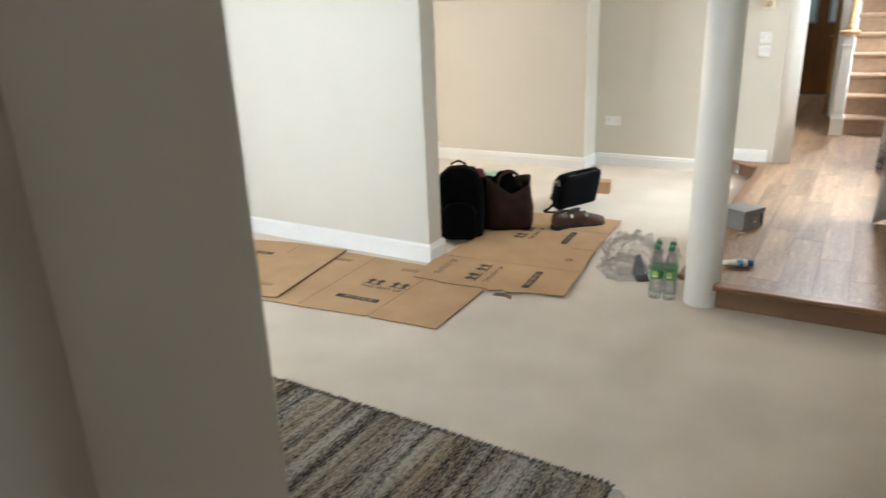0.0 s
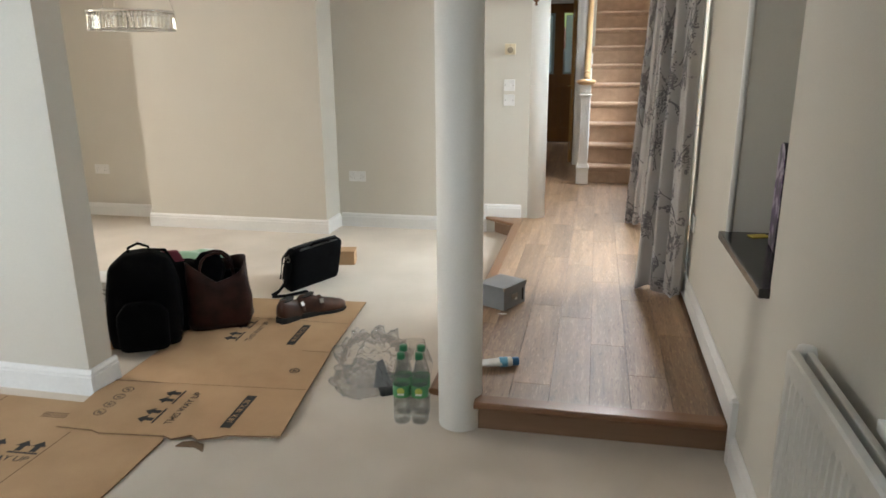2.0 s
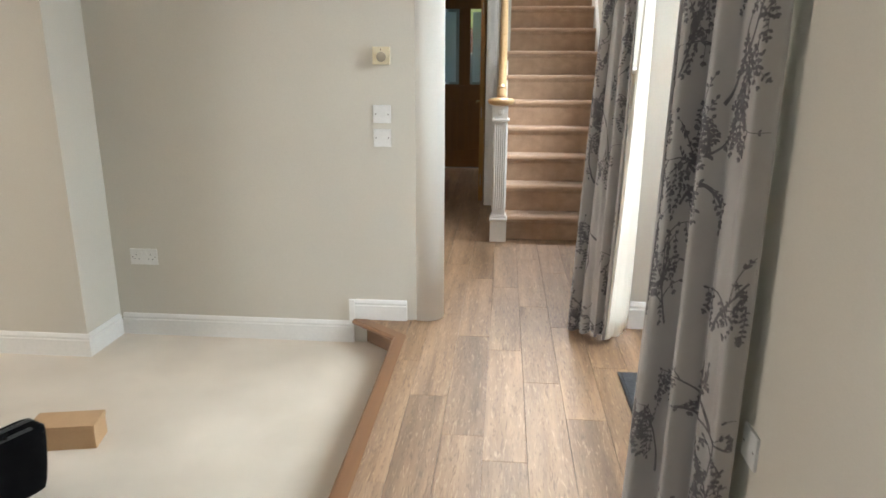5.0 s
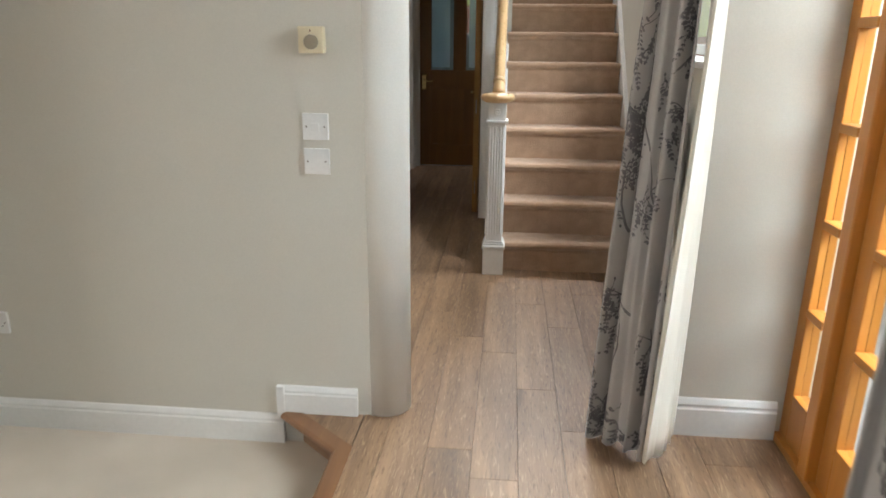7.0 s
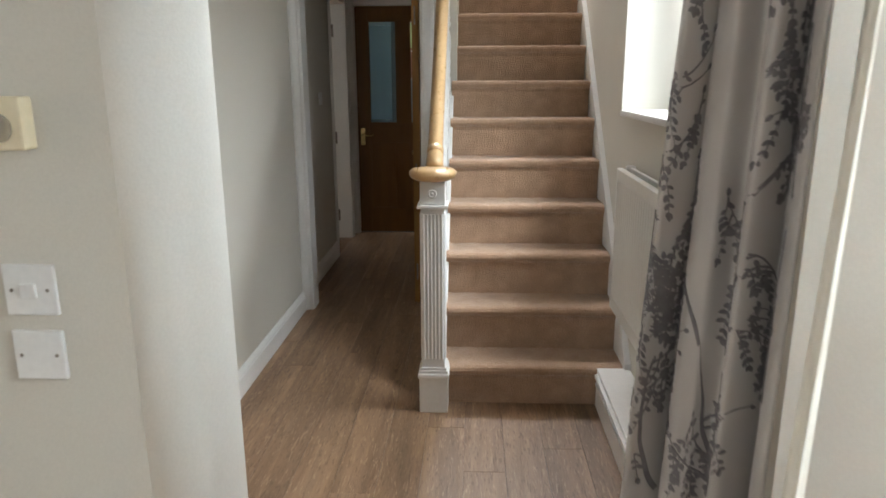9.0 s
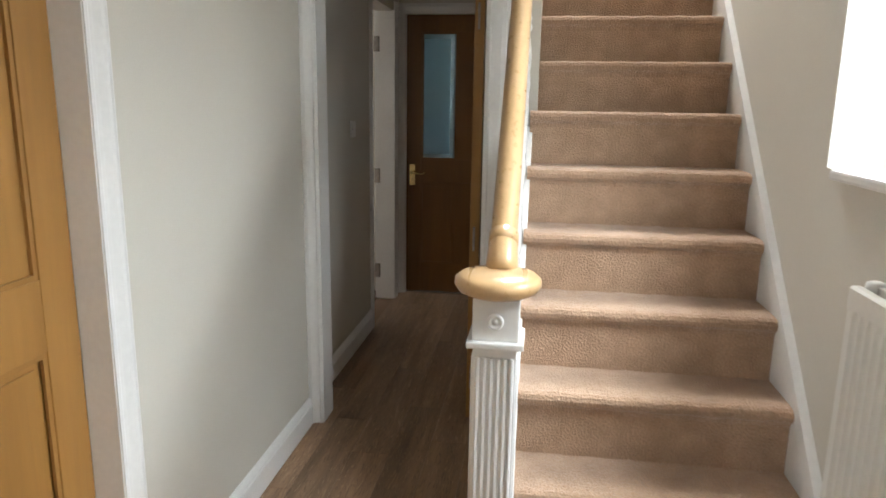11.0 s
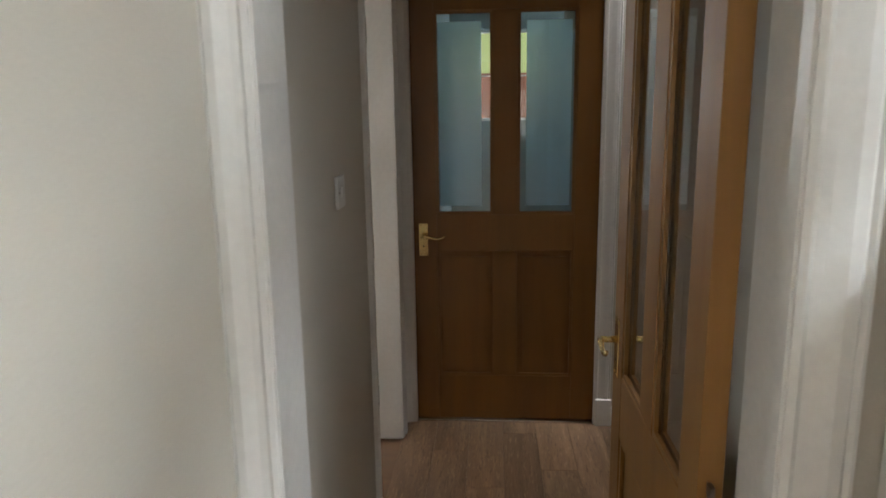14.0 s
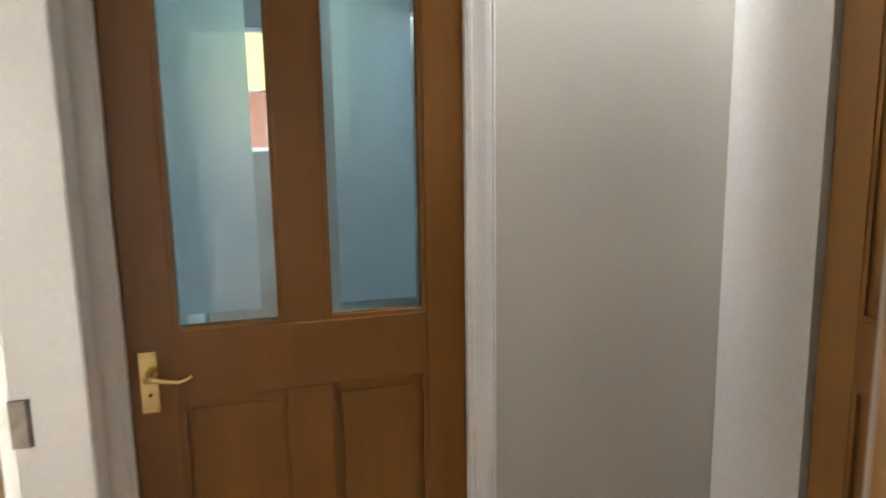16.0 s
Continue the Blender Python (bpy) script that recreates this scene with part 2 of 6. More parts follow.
M_GREEN_BAG = material("mint_green_plastic", (0.42, 0.62, 0.47), (0.30, 0.52, 0.36), rough=0.35, scale=9, fine=40, bump=0.15)
M_PAPER = material("white_tissue_paper", (0.78, 0.77, 0.74), rough=0.9, scale=20, fine=150, bump=0.1)
M_BLUE = material("blue_plastic", (0.02, 0.13, 0.32), rough=0.35, scale=10, fine=50, bump=0.0)
M_LIGHT_BLUE = material("light_blue_wrapper", (0.16, 0.42, 0.62), (0.10, 0.33, 0.55), rough=0.3, scale=30, fine=60, bump=0.05)
M_WICKER = material("honey_wicker", (0.42, 0.25, 0.10), (0.30, 0.165, 0.06), rough=0.6, scale=20, fine=150, bump=0.2, speckle=0.5)
M_CAP = material("green_bottle_cap", (0.015, 0.16, 0.06), rough=0.35, scale=10, fine=60, bump=0.0)
M_LABEL = material("green_bottle_label", (0.09, 0.30, 0.09), (0.04, 0.20, 0.08), rough=0.4, scale=30, fine=60, bump=0.0)

M_GLASS = glass("window_glass", (0.98, 1.0, 0.99), 0.0, 1.45)
M_FROST = glass("frosted_glass", (0.66, 0.86, 1.0), 0.45, 1.45)
M_CRYSTAL = glass("crystal_glass", (0.97, 0.96, 0.92), 0.03, 1.5)
M_CHROME = material("chrome", (0.75, 0.74, 0.72), rough=0.12, metal=1.0, scale=10, fine=50, bump=0.0)
M_CERAMIC = material("cream_ceramic", (0.62, 0.55, 0.46), (0.56, 0.49, 0.40), rough=0.4, scale=12, fine=90, bump=0.05)
M_REED = material("tan_reed", (0.45, 0.30, 0.14), rough=0.7, scale=30, fine=200, bump=0.1)
M_MAT = material("charcoal_door_mat", (0.055, 0.055, 0.06), (0.03, 0.03, 0.034), rough=0.95, scale=60, fine=400, bump=0.6, speckle=0.5)
M_RADIATOR = material("white_radiator_enamel", (0.76, 0.74, 0.69), rough=0.3, scale=3, fine=60, bump=0.01)
M_LINING = material("cream_curtain_lining", (0.80, 0.77, 0.69), (0.77, 0.73, 0.64), rough=0.85, scale=6, fine=500, bump=0.15, sheen=0.2)
M_YELLOW = material("yellow_card", (0.6, 0.45, 0.05), rough=0.5, scale=30, fine=100, bump=0.0)
M_BRICK = material("red_garden_brick", (0.30, 0.12, 0.075), (0.22, 0.085, 0.055), rough=0.85, scale=30, fine=200, bump=0.3)
M_STONE = material("pale_paving", (0.36, 0.33, 0.30), (0.28, 0.26, 0.24), rough=0.9, scale=4, fine=120, bump=0.2)
M_PORCH = material("grey_porch_paint", (0.30, 0.36, 0.38), rough=0.8, scale=3, fine=100, bump=0.03)
M_BRONZE = material("antique_bronze", (0.22, 0.11, 0.05), rough=0.4, metal=0.8, scale=20, fine=100, bump=0.02)
M_DARK = material("dark_gap", (0.02, 0.018, 0.016), rough=0.9, scale=20, fine=100, bump=0.0)
# emissive colour: daylight on distant greenery is put into the backdrop itself
M_GARDEN_GLOW = glow("garden_backdrop_glow", (0.72, 0.85, 0.36), 0.7)


def striped_rug():
    m = material("woven_striped_wool", (0.5, 0.45, 0.38), rough=0.95, scale=4, fine=260, bump=0.5, spec=0.1)
    n, l = m.node_tree.nodes, m.node_tree.links
    b = n["Principled BSDF"]
    coord, mapping = n.new("ShaderNodeTexCoord"), n.new("ShaderNodeMapping")
    mapping.inputs["Scale"].default_value = (1, 0.04, 1)
    l.new(coord.outputs["Object"], mapping.inputs[0])
    a, c = n.new("ShaderNodeTexNoise"), n.new("ShaderNodeTexNoise")
    a.inputs["Scale"].default_value, a.inputs["Detail"].default_value = 34, 4
    c.inputs["Scale"].default_value, c.inputs["Detail"].default_value = 7, 2
    l.new(mapping.outputs[0], a.inputs[0])
    l.new(mapping.outputs[0], c.inputs[0])
    flecks = n.new("ShaderNodeTexNoise")
    fm = n.new("ShaderNodeMapping")
    fm.inputs["Scale"].default_value = (1, 0.3, 1)
    flecks.inputs["Scale"].default_value = 190
    l.new(coord.outputs["Object"], fm.inputs[0])
    l.new(fm.outputs[0], flecks.inputs[0])
    add = n.new("ShaderNodeMath")
    add.operation = "ADD"
    l.new(a.outputs[0], add.inputs[0])
    l.new(flecks.outputs[0], add.inputs[1])
    ramp = n.new("ShaderNodeValToRGB")
    e = ramp.color_ramp.elements
    e[0].position, e[0].color = 0.40, (0.03, 0.026, 0.022, 1)
    e[1].position, e[1].color = 0.60, (0.47, 0.43, 0.38, 1)
    half = n.new("ShaderNodeMath")
    half.operation = "MULTIPLY"
    half.inputs[1].default_value = 0.5
    l.new(add.outputs[0], half.inputs[0])
    l.new(half.outputs[0], ramp.inputs[0])
    tint = n.new("ShaderNodeValToRGB")
    tint.color_ramp.elements[0].position, tint.color_ramp.elements[0].color = 0.4, (0.75, 0.66, 0.54, 1)
    tint.color_ramp.elements[1].position, tint.color_ramp.elements[1].color = 0.6, (1, 1, 1, 1)
    l.new(c.outputs[0], tint.inputs[0])
    mul = n.new("ShaderNodeMix")
    mul.data_type, mul.blend_type = "RGBA", "MULTIPLY"
    mul.inputs[0].default_value = 1
    l.new(ramp.outputs[0], mul.inputs[6])
    l.new(tint.outputs[0], mul.inputs[7])
    l.new(mul.outputs[2], b.inputs["Base Color"])
    return m


def flower_print():
    m = material("purple_flower_print", (0.55, 0.50, 0.55), rough=0.3, scale=10, fine=100, bump=0.0)
    n, l = m.node_tree.nodes, m.node_tree.links
    b = n["Principled BSDF"]
    coord = n.new("ShaderNodeTexCoord")
    a = n.new("ShaderNodeTexNoise")
    a.inputs["Scale"].default_value, a.inputs["Detail"].default_value = 13, 5
    l.new(coord.outputs["Object"], a.inputs[0])
    ramp = n.new("ShaderNodeValToRGB")
    e = ramp.color_ramp.elements
    e[0].position, e[0].color = 0.42, (0.012, 0.006, 0.02, 1)
    e[1].position, e[1].color = 0.56, (0.55, 0.50, 0.56, 1)
    k = e.new(0.5)
    k.color = (0.10, 0.03, 0.14, 1)
    l.new(a.outputs[0], ramp.inputs[0])
    l.new(ramp.outputs[0], b.inputs["Base Color"])
    return m


M_RUG = striped_rug()
M_CURTAIN = material("silver_grey_cloth", (0.43, 0.40, 0.375), (0.38, 0.35, 0.33), rough=0.55, scale=6, fine=600, bump=0.15, sheen=0.3)
M_BRANCH = material("dark_branch_print", (0.17, 0.155, 0.16), (0.12, 0.11, 0.115), rough=0.7, scale=40, fine=300, bump=0.0)
M_PRINT = flower_print()

# ---- mesh tools ----


def box(bm, x0, y0, z0, x1, y1, z1):
    v = [bm.verts.new((x, y, z)) for z in (z0, z1) for y in (y0, y1) for x in (x0, x1)]
    for q in ((0, 2, 3, 1), (4, 5, 7, 6), (0, 1, 5, 4), (2, 6, 7, 3), (0, 4, 6, 2), (1, 3, 7, 5)):
        bm.faces.new([v[i] for i in q])
    return bm


def rounded(bm, w, seg=2):
    bmesh.ops.bevel(bm, geom=bm.edges[:], offset=w, segments=seg, profile=0.6, affect="EDGES", clamp_overlap=True)
    return bm


def block(x0, y0, z0, x1, y1, z1, w=0.0, seg=2):
    bm = box(bmesh.new(), x0, y0, z0, x1, y1, z1)
    return rounded(bm, w, seg) if w else bm


def lathe(bm, profile, cx=0.0, cy=0.0, seg=24, cap=True):
    rings = [[bm.verts.new((cx + r * math.cos(2 * math.pi * i / seg), cy + r * math.sin(2 * math.pi * i / seg), z)) for i in range(seg)] for r, z in profile]
    for a, b in zip(rings, rings[1:]):
        for i in range(seg):
            bm.faces.new((a[i], a[(i + 1) % seg], b[(i + 1) % seg], b[i]))
    if cap:
        bm.faces.new(rings[0][::-1])
        bm.faces.new(rings[-1])
    return bm


def tube(bm, points, r, seg=8, flat=1.0):
    points = [Vector(p) for p in points]
    rings = []
    for i, p in enumerate(points):
        d = (points[min(i + 1, len(points) - 1)] - points[max(i - 1, 0)]).normalized()
        side = d.cross(Vector((0, 0, 1)))
        side = side.normalized() if side.length > 1e-3 else Vector((1, 0, 0))
        up = side.cross(d)
        rr = r[i] if isinstance(r, (list, tuple)) else r
        rings.append([bm.verts.new(p + side * rr * math.cos(2 * math.pi * k / seg) + up * rr * flat * math.sin(2 * math.pi * k / seg)) for k in range(seg)])
    for a, b in zip(rings, rings[1:]):
        for k in range(seg):
            bm.faces.new((a[k], a[(k + 1) % seg], b[(k + 1) % seg], b[k]))
    bm.faces.new(rings[0][::-1])
    bm.faces.new(rings[-1])
    return bm


def prism(bm, outline, z0, z1):
    """A flat shape with thickness, from its outline in x and y."""
    lo, hi = [bm.verts.new((x, y, z0)) for x, y in outline], [bm.verts.new((x, y, z1)) for x, y in outline]
    n = len(outline)
    bm.faces.new(lo[::-1])
    bm.faces.new(hi)
    for i in range(n):
        bm.faces.new((lo[i], lo[(i + 1) % n], hi[(i + 1) % n], hi[i]))
    return bm


def moved(bm, m):
    bmesh.ops.transform(bm, matrix=m, verts=bm.verts)
    return bm


def mesh(name, bm, mat, smooth=False):
    bmesh.ops.recalc_face_normals(bm, faces=bm.faces)
    me = bpy.data.meshes.new(name)
    bm.to_mesh(me)
    bm.free()
    me.materials.append(mat)
    if smooth:
        me.polygons.foreach_set("use_smooth", [True] * len(me.polygons))
    return me


def part(name, bm, mat, parent=None, label="", smooth=False):
    ob = new(name, mesh(name, bm, mat, smooth))
    if parent:
        ob.parent = parent
    if label:
        ob["label"] = label
    return ob


def thing(name, label, category, m=None, group="", kind=""):
    ob = new(name)
    ob.empty_display_size = 0.05
    if m is not None:
        ob.matrix_basis = m
    return tagged(ob, label, category, group, kind)


def setting(name, bm, mat, label="", category="", smooth=False):
    return tagged(part(name, bm, mat, None, "", smooth), label, category, "", "structure")


def wall(name, axis, at, thick, a0, a1, z0, z1, holes=(), mat=None, label="painted plaster wall"):
    """A wall that runs along an axis; holes: (a0, a1, z0, z1)."""
    bm = bmesh.new()

    def piece(p0, p1, q0, q1):
        if p1 - p0 > 1e-4 and q1 - q0 > 1e-4:
            if axis == "y":
                box(bm, at, p0, q0, at + thick, p1, q1)
            else:
                box(bm, p0, at, q0, p1, at + thick, q1)
    c = a0
    for h0, h1, hz0, hz1 in sorted(holes):
        piece(c, h0, z0, z1)
        piece(h0, h1, z0, hz0)
        piece(h0, h1, hz1, z1)
        c = h1
    piece(c, a1, z0, z1)
    return setting(name, bm, mat or M_WALL, label, "wall")


def skirting(p0, p1, nrm, z=0.0, h=0.115, t=0.018):
    """A moulded board along the foot of a wall; nrm points into the room."""
    nrm = Vector((nrm[0], nrm[1], 0))
    prof = [(0, 0), (t, 0), (t, h * 0.72), (t * 0.72, h * 0.76), (t * 0.72, h * 0.82), (t * 0.9, h * 0.85), (t * 0.45, h * 0.97), (t * 0.2, h), (0, h)]
    bm = bmesh.new()
    ends = []
    for p in (p0, p1):
        ends.append([bm.verts.new(Vector((p[0], p[1], z)) + nrm * a + Vector((0, 0, b))) for a, b in prof])
    for i in range(len(prof)):
        j = (i + 1) % len(prof)
        bm.faces.new((ends[0][i], ends[0][j], ends[1][j], ends[1][i]))
    bm.faces.new(ends[0])
    bm.faces.new(ends[1][::-1])
    return setting("baseboard", bm, M_TRIM, "white moulded skirting board along the wall", "baseboard")


def strip(name, p0, p1, out, w=0.068, t=0.018, label="white moulded door architrave"):
    """A moulded architrave strip from p0 to p1 (inner edge); out: unit vector from the wall; it widens to the side that side gives."""
    p0, p1, n = Vector(p0), Vector(p1), Vector(out[0])
    side = Vector(out[1])
    prof = [(0, 0), (0, t * 0.5), (0.12, t * 0.62), (0.2, t * 0.5), (0.35, t * 0.62), (0.62, t), (0.8, t), (0.86, t * 0.8), (0.93, t), (1, t * 0.9), (1, 0)]
    bm = bmesh.new()
    ends = [[bm.verts.new(p + side * (a * w) + n * b) for a, b in prof] for p in (p0, p1)]
    for i in range(len(prof)):
        j = (i + 1) % len(prof)
        bm.faces.new((ends[0][i], ends[0][j], ends[1][j], ends[1][i]))
    bm.faces.new(ends[0])
    bm.faces.new(ends[1][::-1])
    return setting(name, bm, M_TRIM, label, "architrave")


# ---- structure: floors ----
setting("floor", block(-5.5, -1.7, -0.12, 0.62, 7.45, 0.0), M_CARPET, "cream wool carpet over the sunken living room", "carpet")
EDGE = [(0.60, 4.215), (-0.36, 4.195), (-0.52, 4.28), (-0.52, 7.10), (-0.775, 7.33), (-0.95, 7.45)]
bm = bmesh.new()
prism(bm, [(1.06, 4.6), (1.06, 7.45), (1.06, 12.6), (-1.2, 12.6), (-1.2, 7.45), (-0.78, 7.45), (-0.74, 7.33), (-0.49, 7.11), (-0.49, 4.31), (-0.35, 4.235), (0.60, 4.255), (0.60, 4.6)], 0.0, H - 0.012)
subfloor = setting("floor_timber", bm, M_RISER, "raised oak plank floor of the hall and passage", "floor")


def nosing_run(points, mat, w=0.055):
    """Rounded nosing boards along the step's edge, mitred at the corners; the floor lies to the right."""
    pts = [Vector((x, y, 0)) for x, y in points]
    bm = bmesh.new()
    prof = [(w, 0.004), (w, -0.026), (0.0, -0.026), (-0.014, -0.020), (-0.020, -0.010), (-0.016, 0.0), (-0.006, 0.004)]
    rings = []
    for i, p in enumerate(pts):
        a = (pts[i] - pts[i - 1]).normalized() if i else (pts[1] - pts[0]).normalized()
        b = (pts[i + 1] - pts[i]).normalized() if i < len(pts) - 1 else a
        na, nb = Vector((a.y, -a.x, 0)), Vector((b.y, -b.x, 0))
        n = (na + nb).normalized()
        n = n / max(0.5, n.dot(na))
        rings.append([bm.verts.new(p + n * u + Vector((0, 0, H + v))) for u, v in prof])
    for r, s in zip(rings, rings[1:]):
        for k in range(len(prof)):
            bm.faces.new((r[k], r[(k + 1) % len(prof)], s[(k + 1) % len(prof)], s[k]))
    bm.faces.new(rings[0])
    bm.faces.new(rings[-1][::-1])
    return setting("step_nosing", bm, mat, "dark oak nosing along the edge of the step", "step edge")


nosing_run([(0.538, 4.205), (-0.36, 4.195)], M_NOSING_X)
nosing_run([(-0.535, 4.27), (-0.535, 7.085), (-0.785, 7.297)], M_NOSING, 0.045)

# ---- structure: walls ----
TOP = 4.6
wall("wall_east", "y", 0.56, 0.30, -1.7, 5.68, 0.0, CEIL, [(1.5, 3.05, 0.76, 2.05), (3.955, 4.66, 0.69, 2.05)])
setting("wall_alcove", block(0.861, 3.9, 0.6, 0.93, 4.72, 2.2), M_WALL, "painted back of the alcove", "wall")
wall("wall_bay_near", "x", 5.56, 0.12, 0.861, 1.06, 0.0, CEIL)
wall("wall_bay_end", "x", 7.325, 0.115, 0.60, 1.06, 0.0, CEIL)
wall("wall_bay_head", "y", 0.96, 0.10, 5.681, 7.324, 2.2, CEIL)
wall("wall_hall_east", "y", 0.765, 0.295, 7.441, 13.2, 0.0, TOP, [(8.0, 9.5, 1.37, 2.45)])
wall("wall_north", "x", 7.32, 0.13, -5.5, -0.44, 0.0, CEIL)
wall("wall_chimney", "x", 7.015, 0.304, -3.67, -2.065, 0.0, CEIL, label="projecting painted chimney breast")
wall("wall_west", "y", -5.62, 0.12, 4.33, 6.10, 0.0, CEIL, [(4.6, 5.95, 0.6, 2.15)])
# unseen pier, added to keep west window light off the alcove
wall("wall_west_shade_pier", "y", -5.62, 0.67, 6.101, 7.319, 0.0, CEIL)
wall("wall_partition", "x", 4.18, 0.145, -5.5, -2.02, 0.0, CEIL)
wall("wall_west_front", "y", -4.02, 0.13, 1.5, 4.179, 0.0, CEIL, [(3.05, 3.86, 0.0, 2.05)])
wall("wall_south", "x", -1.82, 0.12, -1.32, 0.86, 0.0, CEIL, [(-0.9, 0.3, 0.9, 2.1)])
wall("wall_lobby_west", "y", -1.32, 0.12, -1.7, 1.499, 0.0, CEIL)
setting("wall_entry", prism(bmesh.new(), [(-0.588, 1.50), (-0.72, 1.60), (-1.32, 1.60), (-1.32, 1.50)], 0.0, CEIL), M_WALL, "painted plaster wall", "wall")
wall("wall_entry_front", "x", 1.50, 0.10, -3.889, -1.321, 0.0, CEIL, [(-3.75, -2.35, 0.8, 2.2)])
wall("wall_hall_west", "y", -1.08, 0.13, 7.451, 10.264, 0.0, TOP, [(8.15, 8.93, 0.0, 2.12)])
wall("wall_passage_west", "y", -1.127, 0.127, 10.384, 12.43, 0.0, CEIL, [(11.62, 12.265, 0.0, 2.12)])
wall("wall_doorcase", "x", 10.265, 0.118, -1.127, -0.06, 0.0, TOP, [(-0.905, -0.195, 0.0, 2.13)])
wall("wall_end", "x", 12.43, 0.12, -1.25, 1.05, 0.0, TOP, [(-0.955, -0.113, 0.0, 2.125)])
wall("wall_passage_east", "y", -0.10, 0.09, 10.384, 11.25, 0.0, CEIL)
wall("wall_understair", "x", 11.16, 0.09, -0.009, 0.72, 0.0, CEIL)
wall("wall_passage_side", "y", 0.72, 0.044, 11.16, 12.43, 0.0, CEIL)
wall("wall_study_far", "x", 14.05, 0.12, -4.3, -1.0, 0.0, CEIL, [(-3.5, -2.2, 1.15, 2.25)])
wall("wall_study_west", "y", -4.42, 0.12, 10.2, 14.17, 0.0, CEIL)
wall("wall_study_south", "x", 10.17, 0.12, -4.3, -1.128, 0.0, CEIL)
wall("wall_study_east", "y", -1.128, 0.12, 12.551, 14.05, 0.0, CEIL)
wall("wall_back_passage", "x", 9.0, 0.1, -2.6, -1.081, 0.0, CEIL)
wall("wall_porch_west", "y", -1.007, 0.09, 12.551, 14.9, 0.0, CEIL, mat=M_PORCH, label="grey-blue porch wall")
wall("wall_porch_east", "y", 0.25, 0.09, 12.551, 14.9, 0.0, CEIL, mat=M_PORCH, label="grey-blue porch wall")
wall("wall_porch_far", "x", 14.9, 0.1, -1.0, 0.34, 0.0, CEIL, [(-0.75, -0.26, 1.50, 2.19)], mat=M_PORCH, label="grey-blue porch wall with a small window")
wall("wall_landing", "x", 13.2, 0.1, -0.2, 0.9, 2.0, TOP)
wall("wall_upper_side", "y", -1.18, 0.1, 7.3, 13.3, CEIL + 0.13, TOP)
setting("floor_porch", block(-1.0, 12.551, 0.0, 0.34, 14.9, H - 0.02), M_STONE, "pale stone porch floor", "floor")
setting("floor_study", block(-4.3, 10.3, 0.0, -1.128, 14.05, H), M_RISER, "brown timber floor of the side room", "floor")
setting("ceiling", block(-5.6, -1.8, CEIL, 1.06, 7.44, CEIL + 0.12), M_CEIL, "white painted ceiling", "ceiling")
setting("ceiling_passage", block(-4.3, 10.384, CEIL, -0.1, 14.99, CEIL + 0.12), M_CEIL, "white painted ceiling", "ceiling")
# added light stop under the stairwell lamp; its far gap lets a little through
setting("light_stop_understair", block(-0.009, 11.251, CEIL, 0.719, 12.29, CEIL + 0.1), M_CEIL, "unseen white slab added to hold stairwell light off the passage", "ceiling")
setting("ceiling_upper", block(-1.2, 7.3, TOP, 1.06, 13.3, TOP + 0.1), M_CEIL, "white painted ceiling above the stairwell", "ceiling")
setting("wall_upper_front", block(-1.08, 7.321, CEIL + 0.121, 1.06, 7.44, TOP), M_WALL, "painted wall above the hall", "wall")
setting("ground", block(-40, -40, -0.4, 40, 60, -0.13), M_STONE, "paved ground outside the house", "ground")

# a rounded pillar ends the living-room wall at the hall
bm = lathe(bmesh.new(), [(0.092, H), (0.092, CEIL)], -0.425, 7.402, 40)
setting("pillar", bm, M_PILLAR, "white rounded end of the wall beside the hall", "pillar", True)
bm = lathe(bmesh.new(), [(0.083, 0.0), (0.085, 0.004), (0.085, CEIL)], -0.428, 4.272, 48)
tagged(part("column", bm, M_PILLAR, None, "", True), "round white plaster column at the corner of the step", "column")

# skirting boards
N_, S_, E_, W_ = (0, 1), (0, -1), (1, 0), (-1, 0)
for p, q, n in (((-4.93, 7.32), (-3.69, 7.32), S_), ((-3.67, 7.32), (-3.67, 7.016), W_), ((-3.688, 7.015), (-2.047, 7.015), S_), ((-2.065, 7.016), (-2.065, 7.301), E_),
                ((-2.046, 7.32), (-0.795, 7.32), S_), ((-3.87, 4.18), (-2.002, 4.18), S_), ((-2.02, 4.181), (-2.02, 4.343), E_), ((-5.5, 4.325), (-2.021, 4.325), N_),
                ((0.56, -1.6), (0.56, 4.155), W_), ((-3.89, 3.946), (-3.89, 4.179), E_), ((-3.86, 1.60), (-0.74, 1.60), N_)):
    skirting(p, q, n)
skirting((-0.515, 7.32), (-0.785, 7.32), S_, H, 0.105, 0.02)
skirting((0.56, 4.191), (0.56, 5.68), W_, H)
setting("baseboard_upright", block(-0.815, 7.298, 0.10, -0.785, 7.32, H + 0.105, 0.003), M_TRIM, "white skirting upright at the step", "baseboard")
setting("baseboard_upright", block(0.538, 4.155, 0.0, 0.56, 4.19, H + 0.115, 0.003), M_TRIM, "white skirting upright at the step", "baseboard")
skirting((0.945, 7.325), (0.60, 7.325), S_, H, 0.14)
skirting((-0.95, 10.244), (-0.95, 8.992), E_, H, 0.12)
skirting((-0.95, 8.085), (-0.95, 7.46), E_, H, 0.12)
skirting((-1.0, 11.565), (-1.0, 10.404), E_, H, 0.12)
skirting((0.70, 12.43), (-0.041, 12.43), S_, H, 0.09)

# ---- doors and windows ----


